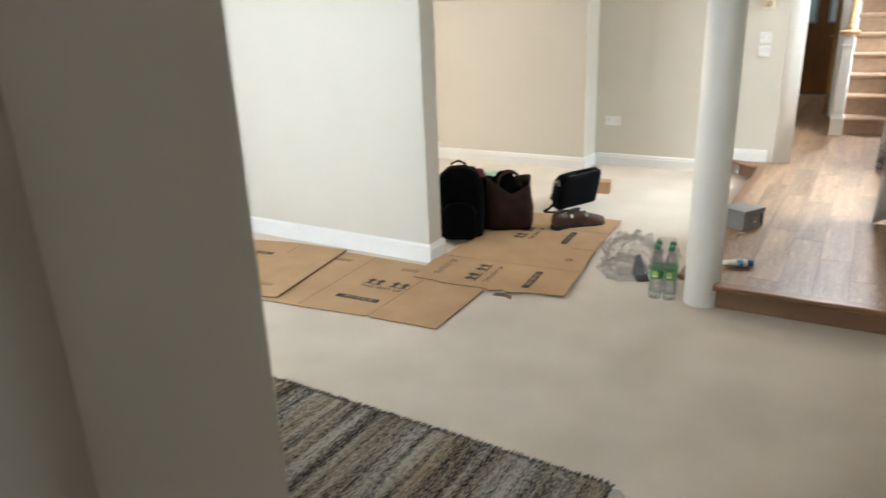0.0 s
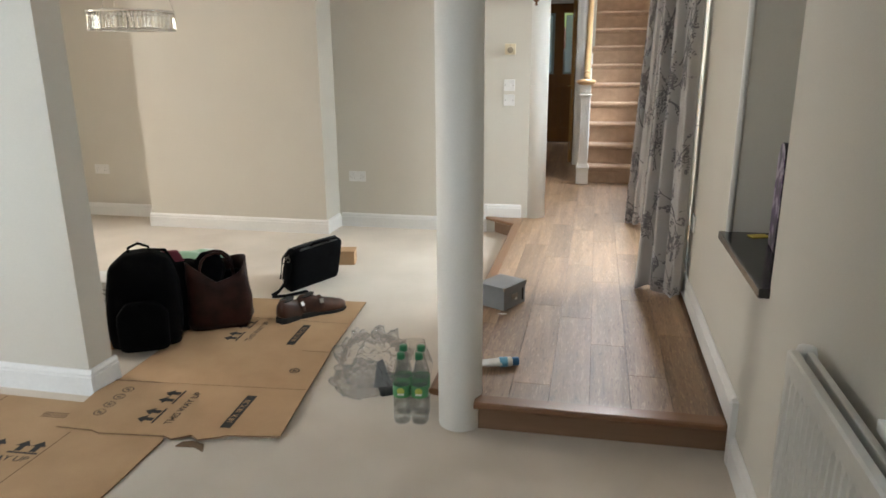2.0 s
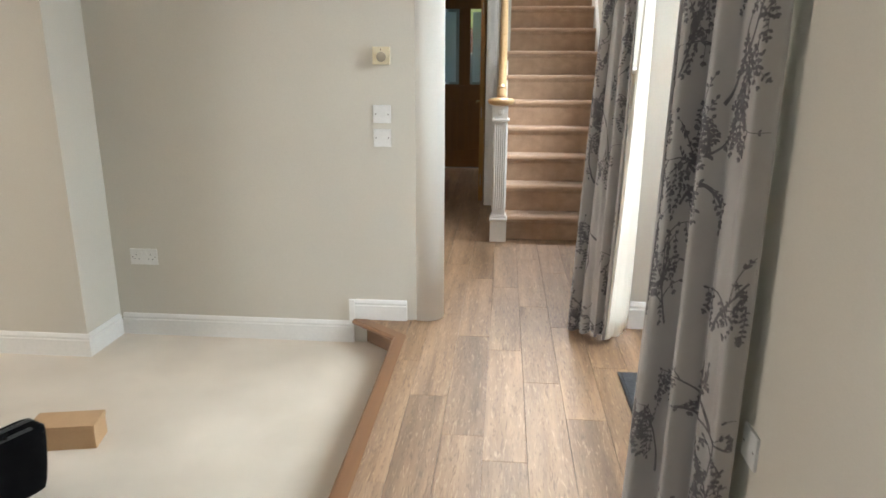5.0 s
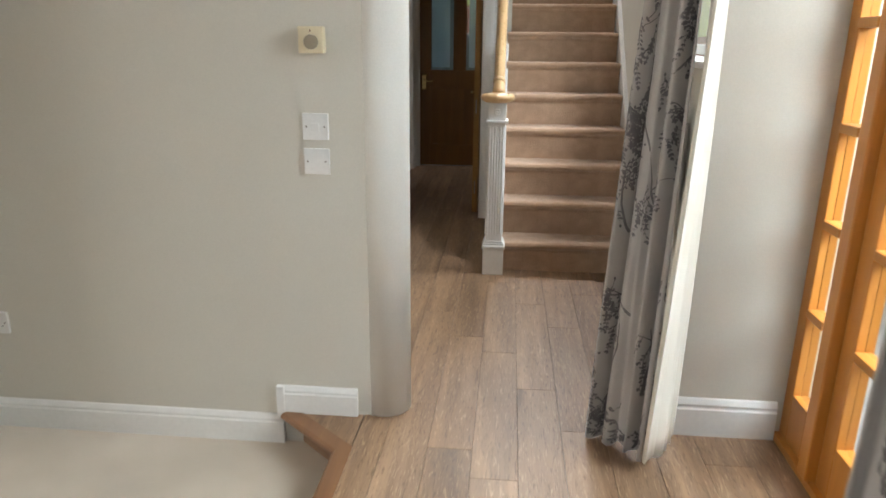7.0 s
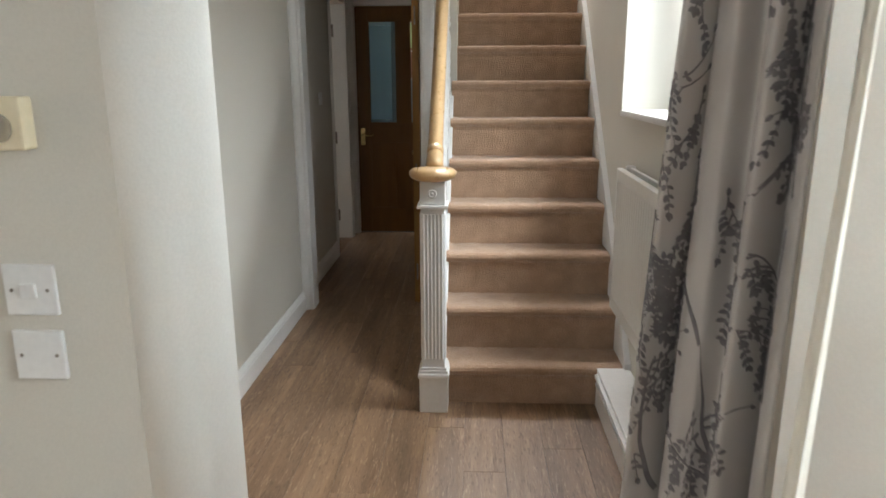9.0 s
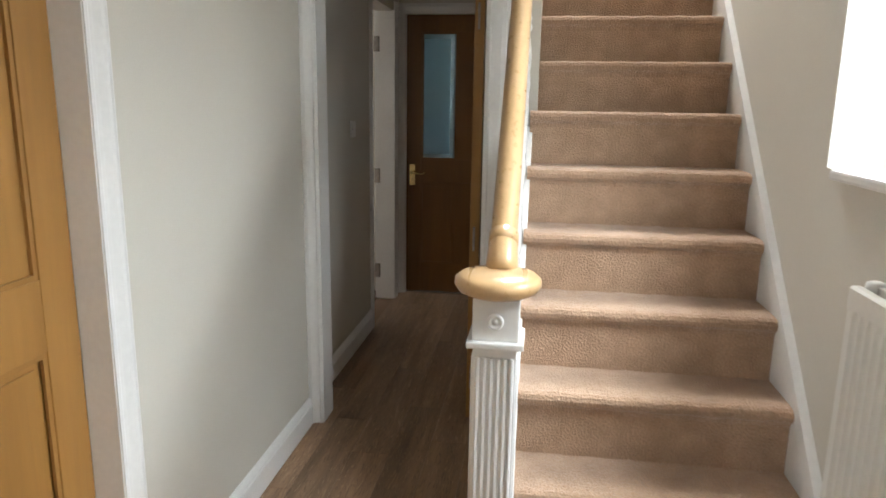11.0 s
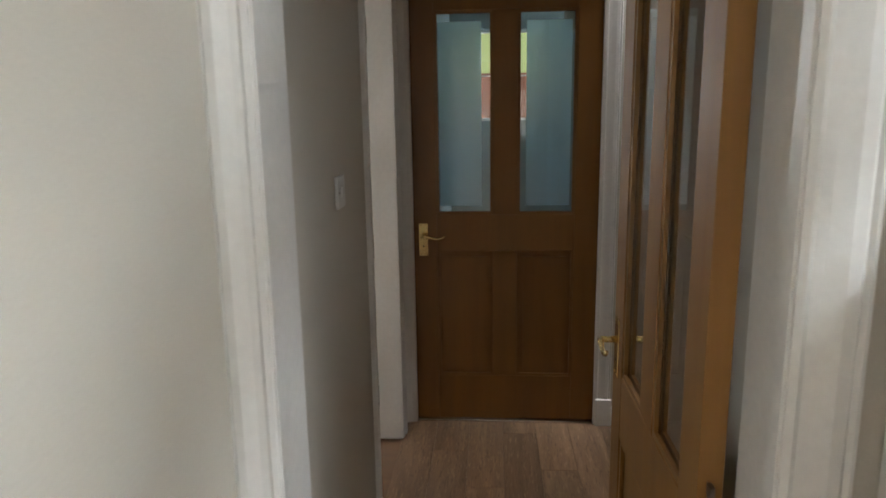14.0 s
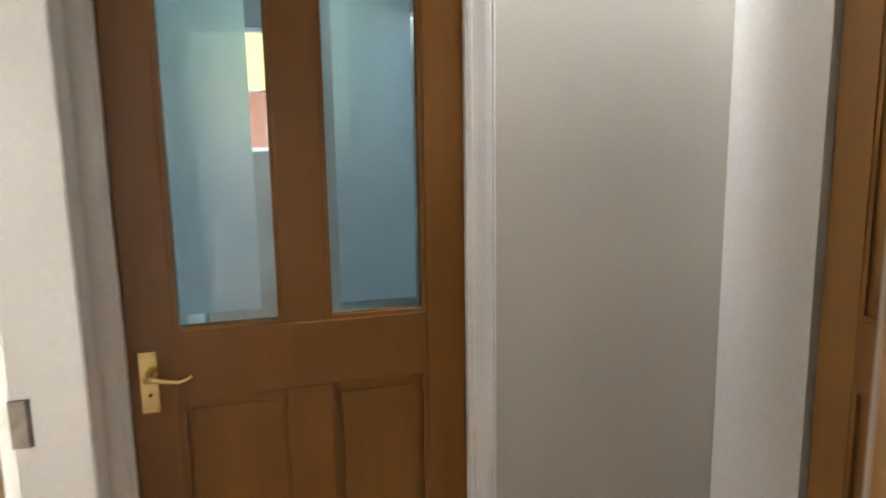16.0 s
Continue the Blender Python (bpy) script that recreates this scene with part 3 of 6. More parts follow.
def hinge(parent, m, h=0.1):
    hg = part("hinge", block(-0.004, -0.016, -h / 2, 0.004, 0.016, h / 2, 0.001), M_STEEL, parent, "dull steel hinge")
    hg.matrix_basis = m
    k = part("knuckle", moved(lathe(bmesh.new(), [(0.006, -h / 2), (0.006, h / 2)], 0, 0, 12), Matrix.Translation((0.004, -0.016, 0))), M_STEEL, hg)
    for dz in (-0.3, 0.0, 0.3):
        part("screw", moved(lathe(bmesh.new(), [(0.0035, 0), (0.003, 0.0015)], 0, 0, 10), Matrix.Translation((0.0038, 0.004, dz * h)) @ pose(0, 0, 0, 0, 90, 0)), M_CHROME, hg)
    return hg


def lever(parent, m, flip=1):
    """A scrolled brass lever handle on a long backplate; local x runs across the door, -y faces out."""
    plate = part("door_handle", block(-0.021, -0.004, -0.075, 0.021, 0.0, 0.075, 0.0018), M_BRASS, parent, "polished brass lever handle on a long plate")
    plate.matrix_basis = m
    for dx in (-0.014, 0.014):
        for dz in (-0.066, 0.066):
            part("screw", moved(lathe(bmesh.new(), [(0.004, 0.0), (0.003, 0.002)], 0, 0, 10), Matrix.Translation((dx, -0.004, dz)) @ pose(0, 0, 0, 90, 0, 0)), M_BRASS, plate)
    bm = tube(bmesh.new(), [(0, 0, 0.02), (0, -0.02, 0.02), (0, -0.042, 0.02)], [0.011, 0.008, 0.009], 14)
    bm = tube(bm, [(0, -0.042, 0.02), (0.02 * flip, -0.046, 0.019), (0.045 * flip, -0.046, 0.012), (0.07 * flip, -0.046, 0.008), (0.09 * flip, -0.046, 0.014), (0.1 * flip, -0.046, 0.022)], [0.009, 0.008, 0.0065, 0.006, 0.006, 0.0055], 12)
    part("lever", bm, M_BRASS, plate, "", True)
    part("keyhole", moved(lathe(bmesh.new(), [(0.0035, 0), (0.0035, 0.001)], 0, 0, 12), Matrix.Translation((0, -0.0042, -0.03)) @ pose(0, 0, 0, 90, 0, 0)), M_DARK, plate)
    return plate


def panel_door(name, w, h, t, mat, glazed, label, glass_mats=None, glass_low=1.006, glass_high=1.86, panel_high=0.845, panel_low=0.215, stile=0.105, mid=0.108):
    """A four-panel door, local x 0..w, y 0..t, z 0..h; upper two panels glazed or solid."""
    d = thing(name, label, "door")
    half = (w - 2 * stile - mid) / 2
    for x in (0.0, w - stile):
        part("stile", block(x, 0, 0, x + stile, t, h, 0.002), mat, d)
    part("muntin", block(stile + half, 0.001, panel_low, stile + half + mid, t - 0.001, panel_high, 0.002), mat, d)
    part("muntin", block(stile + half, 0.001, glass_low, stile + half + mid, t - 0.001, glass_high, 0.002), mat, d)
    for z0, z1 in ((0.0, panel_low), (panel_high, glass_low), (glass_high, h)):
        part("rail", block(stile, 0.001, z0, w - stile, t - 0.001, z1, 0.002), mat, d)
    for i in range(2):
        x0 = stile + i * (half + mid)
        x1 = x0 + half
        # fielded lower panel
        bm = bmesh.new()
        box(bm, x0, t * 0.42, panel_low, x1, t * 0.58, panel_high)
        for y0, y1, q in ((t * 0.3, t * 0.42, 1), (t * 0.58, t * 0.7, -1)):
            box(bm, x0 + 0.03, y0, panel_low + 0.03, x1 - 0.03, y1, panel_high - 0.03)
        part("panel", bm, mat, d)
        for z0, z1, lab in ((panel_low, panel_high, "panel_moulding"), (glass_low, glass_high, "glazing_bead")):
            bm = bmesh.new()
            g = 0.012
            for y0, y1 in ((0.004, t * 0.3), (t * 0.7, t - 0.004)):
                box(bm, x0, y0, z0, x0 + g, y1, z1)
                box(bm, x1 - g, y0, z0, x1, y1, z1)
                box(bm, x0 + g, y0, z0, x1 - g, y1, z0 + g)
                box(bm, x0 + g, y0, z1 - g, x1 - g, y1, z1)
            part(lab, bm, mat, d)
        if glazed == "frosted":
            g = part("pane", block(x0, t * 0.4, glass_low, x1, t * 0.6, glass_high), M_GLASS, d, "clear bevelled glass pane")
            g.visible_shadow = False
            a = 0.004 if i == 0 else 0.026
            b = 0.038 if i == 0 else 0.010
            f = part("frosted_field", block(x0 + a + 0.012, t * 0.605, glass_low + 0.038, x1 - b - 0.012, t * 0.66, glass_high - 0.045), M_FROST, d, "frosted centre of the pane")
            f.visible_shadow = False
        elif glazed == "clear":
            g = part("pane", block(x0, t * 0.4, glass_low, x1, t * 0.6, glass_high), M_GLASS, d, "clear glass pane")
            g.visible_shadow = False
        else:
            part("panel", block(x0, t * 0.32, glass_low, x1, t * 0.68, glass_high), mat, d)
    return d


end_door = panel_door("oak_door", 0.826, 1.975, 0.04, M_DOOR, "frosted", "brown varnished oak door with two frosted glass panes", glass_low=0.98, panel_high=0.815)
end_door.matrix_basis = pose(-0.946, 12.445, H + 0.014)
lever(end_door, Matrix.Translation((0.044, 0.0, 0.867)))
setting("threshold", block(-0.95, 12.435, H, -0.118, 12.50, H + 0.008, 0.002), M_CHROME, "bright metal strip under the door", "threshold")
# lining and architrave round the end door
for x0, x1 in ((-0.955, -0.948), (-0.120, -0.113)):
    setting("door_lining", block(x0, 12.425, H, x1, 12.55, 2.125), M_TRIM, "white painted door lining", "lining")
strip("architrave", (-0.953, 12.43, H), (-0.953, 12.43, 2.19), ((0, -1, 0), (-1, 0, 0)), 0.06)
strip("architrave", (-0.115, 12.43, H), (-0.115, 12.43, 2.19), ((0, -1, 0), (1, 0, 0)), 0.07)
strip("architrave", (-0.955, 12.43, 2.122), (-0.113, 12.43, 2.122), ((0, -1, 0), (0, 0, 1)), 0.068)
setting("plinth_block", block(-0.113, 12.405, H, -0.042, 12.43, H + 0.13, 0.003), M_TRIM, "white plinth block under the architrave", "plinth")

# doorcase into the passage, with its glazed pine door folded back
for x0, x1 in ((-0.905, -0.885), (-0.215, -0.195)):
    setting("door_lining", block(x0, 10.259, H, x1, 10.389, 2.115), M_TRIM, "white painted door lining", "lining")
setting("door_lining", block(-0.905, 10.259, 2.115, -0.195, 10.389, 2.135), M_TRIM, "white painted door lining", "lining")
for side, x, out in ((1, -0.89, (-1, 0, 0)), (1, -0.21, (1, 0, 0))):
    strip("architrave", (x, 10.265, H), (x, 10.265, 2.18), ((0, -1, 0), out), 0.068 if x < -0.5 else 0.09, 0.022)
    strip("architrave", (x, 10.383, H), (x, 10.383, 2.18), ((0, 1, 0), out), 0.068, 0.02)
strip("architrave", (-0.89, 10.265, 2.118), (-0.21, 10.265, 2.118), ((0, -1, 0), (0, 0, 1)), 0.068, 0.022)
glazed_door = panel_door("glazed_pine_door", 0.70, 1.97, 0.04, M_PINE, "clear", "knotty pine door with two clear glass panes, folded open", glass_low=0.80, glass_high=1.86, panel_high=0.64, stile=0.10, mid=0.10)
glazed_door.matrix_basis = pose(-0.232, 10.392, H + 0.012, 0, 0, 90.6)
lever(glazed_door, pose(0.652, 0.04, 0.86, 0, 0, 180), 1)
lever(glazed_door, pose(0.652, 0.0, 0.86), -1)
for z in (0.2, 0.82, 1.72):
    hinge(glazed_door, pose(-0.001, 0.022, z, 0, 0, 90), 0.1)

# doorway in the passage's west wall, with its door open into the side room
for y0, y1 in ((11.62, 11.64), (12.25, 12.265)):
    setting("door_lining", block(-1.132, y0, H, -0.994, y1, 2.12), M_TRIM, "white painted door lining", "lining")
strip("architrave", (-1.0, 11.63, H), (-1.0, 11.63, 2.18), ((1, 0, 0), (0, -1, 0)), 0.06)
strip("architrave", (-1.0, 12.255, H), (-1.0, 12.255, 2.18), ((1, 0, 0), (0, 1, 0)), 0.07)
study_door = panel_door("white_panel_door", 0.61, 1.975, 0.04, M_TRIM, "clear", "white panelled door with glass panes, wide open", stile=0.09, mid=0.09)
study_door.matrix_basis = pose(-1.165, 12.255, H + 0.012, 0, 0, 168)
part("edge_lipping", block(-0.004, 0.001, 0.0, 0.0, 0.039, 1.975), M_PINE, study_door, "bare pine edge")
for z in (0.193, 0.877, 1.765):
    hinge(study_door, study_door.matrix_basis.inverted() @ pose(-1.119, 12.246, H + 0.012 + z, 0, 0, 90), 0.1)

# doorway at the passage's far east corner
setting("door_lining", block(0.655, 12.09, H, 0.718, 12.428, 2.14, 0.003), M_TRIM, "white painted door lining", "lining")
setting("door_lining", block(0.655, 11.30, 2.12, 0.718, 12.088, 2.19, 0.003), M_TRIM, "white painted door lining", "lining")
corner_door = panel_door("pine_panel_door", 0.72, 1.97, 0.04, M_PINE, "solid", "closed brown pine panel door beside the end wall")
corner_door.matrix_basis = pose(0.712, 11.36, H + 0.008, 0, 0, 90)

# pine door in the hall's west wall
hall_door = panel_door("pine_panel_door", 0.75, 1.975, 0.04, M_PINE, "solid", "closed honey-coloured pine panel door")
hall_door.matrix_basis = pose(-1.02, 8.165, H + 0.01, 0, 0, 90)
for y0, y1 in ((8.15, 8.163), (8.917, 8.93)):
    setting("door_lining", block(-1.08, y0, H, -0.945, y1, 2.12), M_TRIM, "white painted door lining", "lining")
strip("architrave", (-0.95, 8.92, H), (-0.95, 8.92, 2.19), ((1, 0, 0), (0, 1, 0)), 0.07)
strip("architrave", (-0.95, 8.16, H), (-0.95, 8.16, 2.19), ((1, 0, 0), (0, -1, 0)), 0.07)

# pine door of the living room's front part
front_door = panel_door("pine_panel_door", 0.78, 1.975, 0.04, M_PINE_FRAME, "solid", "closed orange pine panel door")
front_door.matrix_basis = pose(-3.94, 3.065, 0.01, 0, 0, 90)
for z in (0.25, 1.0, 1.7):
    hinge(front_door, pose(0.783, -0.002, z, 0, 0, 0), 0.1)
for y0, y1 in ((3.05, 3.063), (3.847, 3.86)):
    setting("door_lining", block(-4.02, y0, 0, -3.885, y1, 2.05), M_TRIM, "white painted door lining", "lining")
strip("architrave", (-3.89, 3.85, 0), (-3.89, 3.85, 2.12), ((1, 0, 0), (0, 1, 0)), 0.09)
strip("architrave", (-3.89, 3.06, 0), (-3.89, 3.06, 2.12), ((1, 0, 0), (0, -1, 0)), 0.09)
setting("plinth_block", block(-3.89, 3.848, 0, -3.862, 3.945, 0.15, 0.003), M_TRIM, "white plinth block under the architrave", "plinth")


def casement(name, axis, at, a0, a1, z0, z1, mat, cols, rows, label, depth=0.06, f=0.05, bar=0.022):
    """A window: outer frame, glazing bars and panes, in a plane across an axis."""
    w = thing(name, label, "window", kind="structure")

    def b(p0, q0, p1, q1, d0=0.0, d1=depth, r=0.0):
        if axis == "x":
            return block(at + d0, p0, q0, at + d1, p1, q1, r)
        return block(p0, at + d0, q0, p1, at + d1, q1, r)
    part("window_frame", b(a0, z0, a0 + f, z1), mat, w)
    part("window_frame", b(a1 - f, z0, a1, z1), mat, w)
    part("window_frame", b(a0 + f, z0, a1 - f, z0 + f), mat, w)
    part("window_frame", b(a0 + f, z1 - f, a1 - f, z1), mat, w)
    ia0, ia1, iz0, iz1 = a0 + f, a1 - f, z0 + f, z1 - f
    cw, rh = (ia1 - ia0) / cols, (iz1 - iz0) / rows
    for i in range(1, cols):
        part("mullion", b(ia0 + i * cw - bar, iz0, ia0 + i * cw + bar, iz1, 0.006, depth - 0.006, 0.003), mat, w)
    for j in range(1, rows):
        for i in range(cols):
            part("glazing_bar", b(ia0 + i * cw + (bar if i else 0), iz0 + j * rh - bar * 0.6, ia0 + (i + 1) * cw - (bar if i < cols - 1 else 0), iz0 + j * rh + bar * 0.6, 0.012, depth - 0.012, 0.002), mat, w)
    for i in range(cols):
        for j in range(rows):
            p = part("pane", b(ia0 + i * cw, iz0 + j * rh, ia0 + (i + 1) * cw, iz0 + (j + 1) * rh, depth * 0.45, depth * 0.55), M_GLASS, w)
            p.visible_shadow = False
    return w


casement("window_west", "x", -5.60, 4.6, 5.95, 0.6, 2.15, M_PINE_FRAME, 2, 2, "pine-framed window of the living room")
# unseen window, put in the entry wall for the lamp behind it
casement("window_front", "y", 1.51, -3.75, -2.35, 0.8, 2.2, M_PINE_FRAME, 3, 2, "unseen pine-framed window assumed here to light the partition")
# added out of view to hold the lobby fill lamp
casement("window_lobby", "y", -1.80, -0.9, 0.3, 0.9, 2.1, M_PINE_FRAME, 2, 2, "unseen pine-framed window added to brighten the entry wall")
casement("window_east", "x", 0.79, 1.5, 3.05, 0.80, 2.05, M_PINE_FRAME, 3, 2, "pine-framed window above the radiator")
casement("window_hall", "x", 0.99, 8.0, 9.42, 1.38, 2.45, M_TRIM, 2, 1, "white window beside the stairs")
casement("window_study", "y", 14.08, -3.5, -2.2, 1.15, 2.25, M_PINE_FRAME, 4, 3, "pine-framed window of the side room")
casement("window_porch", "y", 14.93, -0.75, -0.26, 1.50, 2.19, M_TRIM, 1, 2, "small porch window", f=0.02, bar=0.008)
setting("window_sill", block(0.525, 1.42, 0.765, 0.80, 3.065, 0.79, 0.006), M_TRIM, "white painted window sill above the radiator", "sill")
setting("window_sill", block(0.742, 7.95, 1.345, 1.0, 9.425, 1.372, 0.008), M_TRIM, "white painted sill of the hall window", "sill")
setting("window_sill", block(-3.6, 13.96, 1.12, -2.1, 14.09, 1.15, 0.006), M_TRIM, "white painted sill", "sill")

# glazed garden doors in the bay: side light, post and two doors
GX = 0.965


def glazed_leaf(name, y0, y1, label, stile=0.075, rows=6, bottom=0.17, cols=1):
    g = thing(name, label, "door", kind="structure")
    z0, z1 = H + 0.03, 2.17
    t0, t1 = GX, GX + 0.055
    part("stile", block(t0, y0, z0, t1, y0 + stile, z1, 0.004), M_PINE_FRAME, g)
    part("stile", block(t0, y1 - stile, z0, t1, y1, z1, 0.004), M_PINE_FRAME, g)
    part("rail", block(t0, y0 + stile, z0, t1, y1 - stile, z0 + bottom, 0.004), M_PINE_FRAME, g)
    part("rail", block(t0, y0 + stile, z1 - 0.08, t1, y1 - stile, z1, 0.004), M_PINE_FRAME, g)
    a, b = z0 + bottom, z1 - 0.08
    cw = (y1 - y0 - 2 * stile) / cols
    for i in range(1, cols):
        part("muntin", block(t0 + 0.006, y0 + stile + i * cw - 0.013, a, t1 - 0.006, y0 + stile + i * cw + 0.013, b, 0.003), M_PINE_FRAME, g)
    for j in range(1, rows):
        z = a + (b - a) * j / rows
        for i in range(cols):
            p0 = y0 + stile + i * cw + (0.013 if i else 0)
            p1 = y0 + stile + (i + 1) * cw - (0.013 if i < cols - 1 else 0)
            part("glazing_bar", block(t0 - 0.004, p0, z - 0.014, t1 - 0.006, p1, z + 0.014, 0.004), M_PINE_FRAME, g)
    for j in range(rows):
        for i in range(cols):
            p = part("pane", block(t0 + 0.024, y0 + stile + i * cw, a + (b - a) * j / rows, t0 + 0.03, y0 + stile + (i + 1) * cw, a + (b - a) * (j + 1) / rows), M_GLASS, g)
            p.visible_shadow = False
    return g


setting("door_frame", block(GX - 0.02, 5.682, H, GX + 0.07, 7.322, H + 0.03, 0.004), M_PINE_FRAME, "orange pine threshold of the garden doors", "door frame")
setting("door_frame", block(GX - 0.02, 5.682, 2.17, GX + 0.07, 7.322, 2.2, 0.004), M_PINE_FRAME, "orange pine head of the garden doors", "door frame")
glazed_leaf("side_light", 7.09, 7.322, "orange pine side light with stacked small panes", 0.06)
setting("door_frame", block(GX - 0.03, 7.03, H + 0.03, GX + 0.07, 7.09, 2.17, 0.006), M_PINE_FRAME, "orange pine post beside the garden doors", "door frame")
glazed_leaf("garden_door", 6.36, 7.025, "orange pine garden door with small glass panes", cols=2)
glazed_leaf("garden_door", 5.70, 6.355, "orange pine garden door with small glass panes", cols=2)

# garden outside
bm = bmesh.new()
box(bm, 2.6, -3, -0.13, 2.85, 16, 1.5)
setting("garden_wall", bm, M_BRICK, "red brick garden wall outside the doors", "wall")
# self-lit sheet in place of the sunlit garden; no lamp stands there
setting("backdrop", block(-60, 62, -1, 60, 62.2, 30), M_GARDEN_GLOW, "glowing pale green sheet standing in for the daylit garden", "backdrop")
bm = box(bmesh.new(), -3.5, 17.2, -0.13, 2.5, 17.5, 1.98)
setting("garden_wall", bm, M_BRICK, "red brick garden wall beyond the porch", "wall")

# ---- staircase ----
RISE, GO, Y0, STEPS = 0.1985, 0.2035, 9.04, 14
SX0, SX1 = -0.035, 0.737
stair = thing("staircase", "white-painted staircase with beige carpeted steps", "stairs", kind="structure")
step_mesh = None
for k in range(STEPS):
    if step_mesh is None:
        prof = [(GO + 0.03, 0.0), (0.0, 0.0), (0.0, 0.14), (-0.006, 0.155), (-0.020, 0.168), (-0.024, 0.182), (-0.018, 0.194), (-0.006, 0.2), (0.02, 0.202), (GO + 0.03, 0.2)]
        bm = bmesh.new()
        n = 18
        rows = [[bm.verts.new((SX0 + (SX1 - SX0) * i / n, y, z + (0.0018 * math.sin(i * 2.3 + z * 40) if 0.1 < z else 0))) for y, z in prof] for i in range(n + 1)]
        for a, b in zip(rows, rows[1:]):
            for j in range(len(prof)):
                bm.faces.new((a[j], a[(j + 1) % len(prof)], b[(j + 1) % len(prof)], b[j]))
        bm.faces.new(rows[0])
        bm.faces.new(rows[-1][::-1])
        step_mesh = mesh("step", bm, M_STAIR, False)
    st = new("step", step_mesh)
    st.parent = stair
    st.matrix_basis = pose(0, Y0 + GO * k, H - 0.024 + RISE * k)


def string_board(x0, x1, low, high, name, label=""):
    """A sloping board beside the steps, between two lines parallel to the pitch."""
    y0, y1 = Y0 - 0.03, Y0 + GO * STEPS
    s = RISE / GO
    bm = bmesh.new()
    pts = [(y0, H + max(0, low)), (y0, H + high), (y1, H + high + (y1 - y0) * s), (y1, H + low + (y1 - y0) * s), (y0 + max(0, -low) / s, H)]
    a, b = [bm.verts.new((x0, y, z)) for y, z in pts], [bm.verts.new((x1, y, z)) for y, z in pts]
    bm.faces.new(a)
    bm.faces.new(b[::-1])
    for i in range(len(pts)):
        j = (i + 1) % len(pts)
        bm.faces.new((a[i], b[i], b[j], a[j]))
    return part(name, bm, M_TRIM, stair, label)


string_board(0.738, 0.764, -0.05, 0.20, "wall_string", "white wall string")
# outer side: closed string with a sloping cap over a painted spandrel
def slope(y):
    return 1.115 + (y - 9.93) * RISE / GO


bm = bmesh.new()
pts = [(9.05, H), (9.05, slope(9.05)), (10.259, slope(10.259)), (10.259, H)]
a, b = [bm.verts.new((-0.08, y, z)) for y, z in pts], [bm.verts.new((-0.036, y, z)) for y, z in pts]
bm.faces.new(a)
bm.faces.new(b[::-1])
for i in range(4):
    j = (i + 1) % 4
    bm.faces.new((a[i], b[i], b[j], a[j]))
part("spandrel", bm, M_TRIM, stair, "white painted side of the stairs")
PITCH = math.degrees(math.atan(RISE / GO))
LONG = math.hypot(1.15, 1.15 * RISE / GO)
part("string_cap", moved(block(-0.034, 0, 0, 0.034, LONG, 0.018, 0.005), pose(-0.058, 9.08, slope(9.08), PITCH, 0, 0)), M_TRIM, stair)
part("string_bead", moved(block(-0.006, 0, -0.02, 0.006, LONG, 0.0, 0.004), pose(-0.082, 9.08, slope(9.08), PITCH, 0, 0)), M_TRIM, stair)

NX, NY = -0.070, 8.995
RX, BX = -0.066, -0.060
newel = thing("newel_post", "white fluted newel post with a round beech cap", "newel post", pose(NX, NY, H))
part("plinth", block(-0.06, -0.06, 0, 0.06, 0.06, 0.155, 0.004), M_TRIM, newel)
bm = block(-0.066, -0.066, 0.155, 0.066, 0.066, 0.178, 0.007, 3)
box(bm, -0.06, -0.06, 0.178, 0.06, 0.06, 0.19)
box(bm, -0.055, -0.055, 0.19, 0.055, 0.055, 0.202)
part("base_moulding", bm, M_TRIM, newel)
bm = block(-0.047, -0.047, 0.20, 0.047, 0.047, 0.885, 0.002)
part("shaft", bm, M_TRIM, newel)
for a in range(4):
    for i in range(6):
        x = -0.0375 + i * 0.015
        bm = moved(lathe(bmesh.new(), [(0.0052, 0.24), (0.0052, 0.855)], x, -0.0466, 8), pose(0, 0, 0, 0, 0, 90 * a))
        part("flute_bead", bm, M_TRIM, newel)
part("neck_moulding", block(-0.062, -0.062, 0.878, 0.062, 0.062, 0.893, 0.004), M_TRIM, newel)
part("block", block(-0.05, -0.05, 0.893, 0.05, 0.05, 0.985, 0.003), M_TRIM, newel)
bm = bmesh.new()
lathe(bm, [(0.018, 0), (0.018, 0.004), (0.013, 0.007), (0.011, 0.004), (0.006, 0.003), (0.005, 0.007)], 0, 0, 24)
part("rosette", moved(bm, pose(0, -0.05, 0.938, 90, 0, 0)), M_TRIM, newel, "", True)
cap = lathe(bmesh.new(), [(0.05, 0.984), (0.066, 0.987), (0.086, 0.996), (0.095, 1.010), (0.094, 1.022), (0.082, 1.032), (0.05, 1.037), (0.0, 1.038)], 0, 0, 40)
part("cap", cap, M_RAIL, newel, "round varnished beech cap", True)

rail = thing("handrail", "pale varnished beech handrail rising beside the stairs", "handrail")
s = RISE / GO
pts = []
for y, z in ((NY + 0.045, H + 1.02), (NY + 0.06, H + 1.04), (NY + 0.085, H + 1.065), (NY + 0.12, H + 1.095)):
    pts.append((RX, y, z))
for i in range(1, 16):
    y = NY + 0.12 + i * 0.16
    pts.append((RX, y, H + 1.095 + (y - NY - 0.12) * s))
part("collar", tube(bmesh.new(), [(RX, NY + 0.095, H + 1.075), (RX, NY + 0.118, H + 1.096)], 0.0345, 20, 1.12), M_RAIL, rail, "darker beech collar", True)
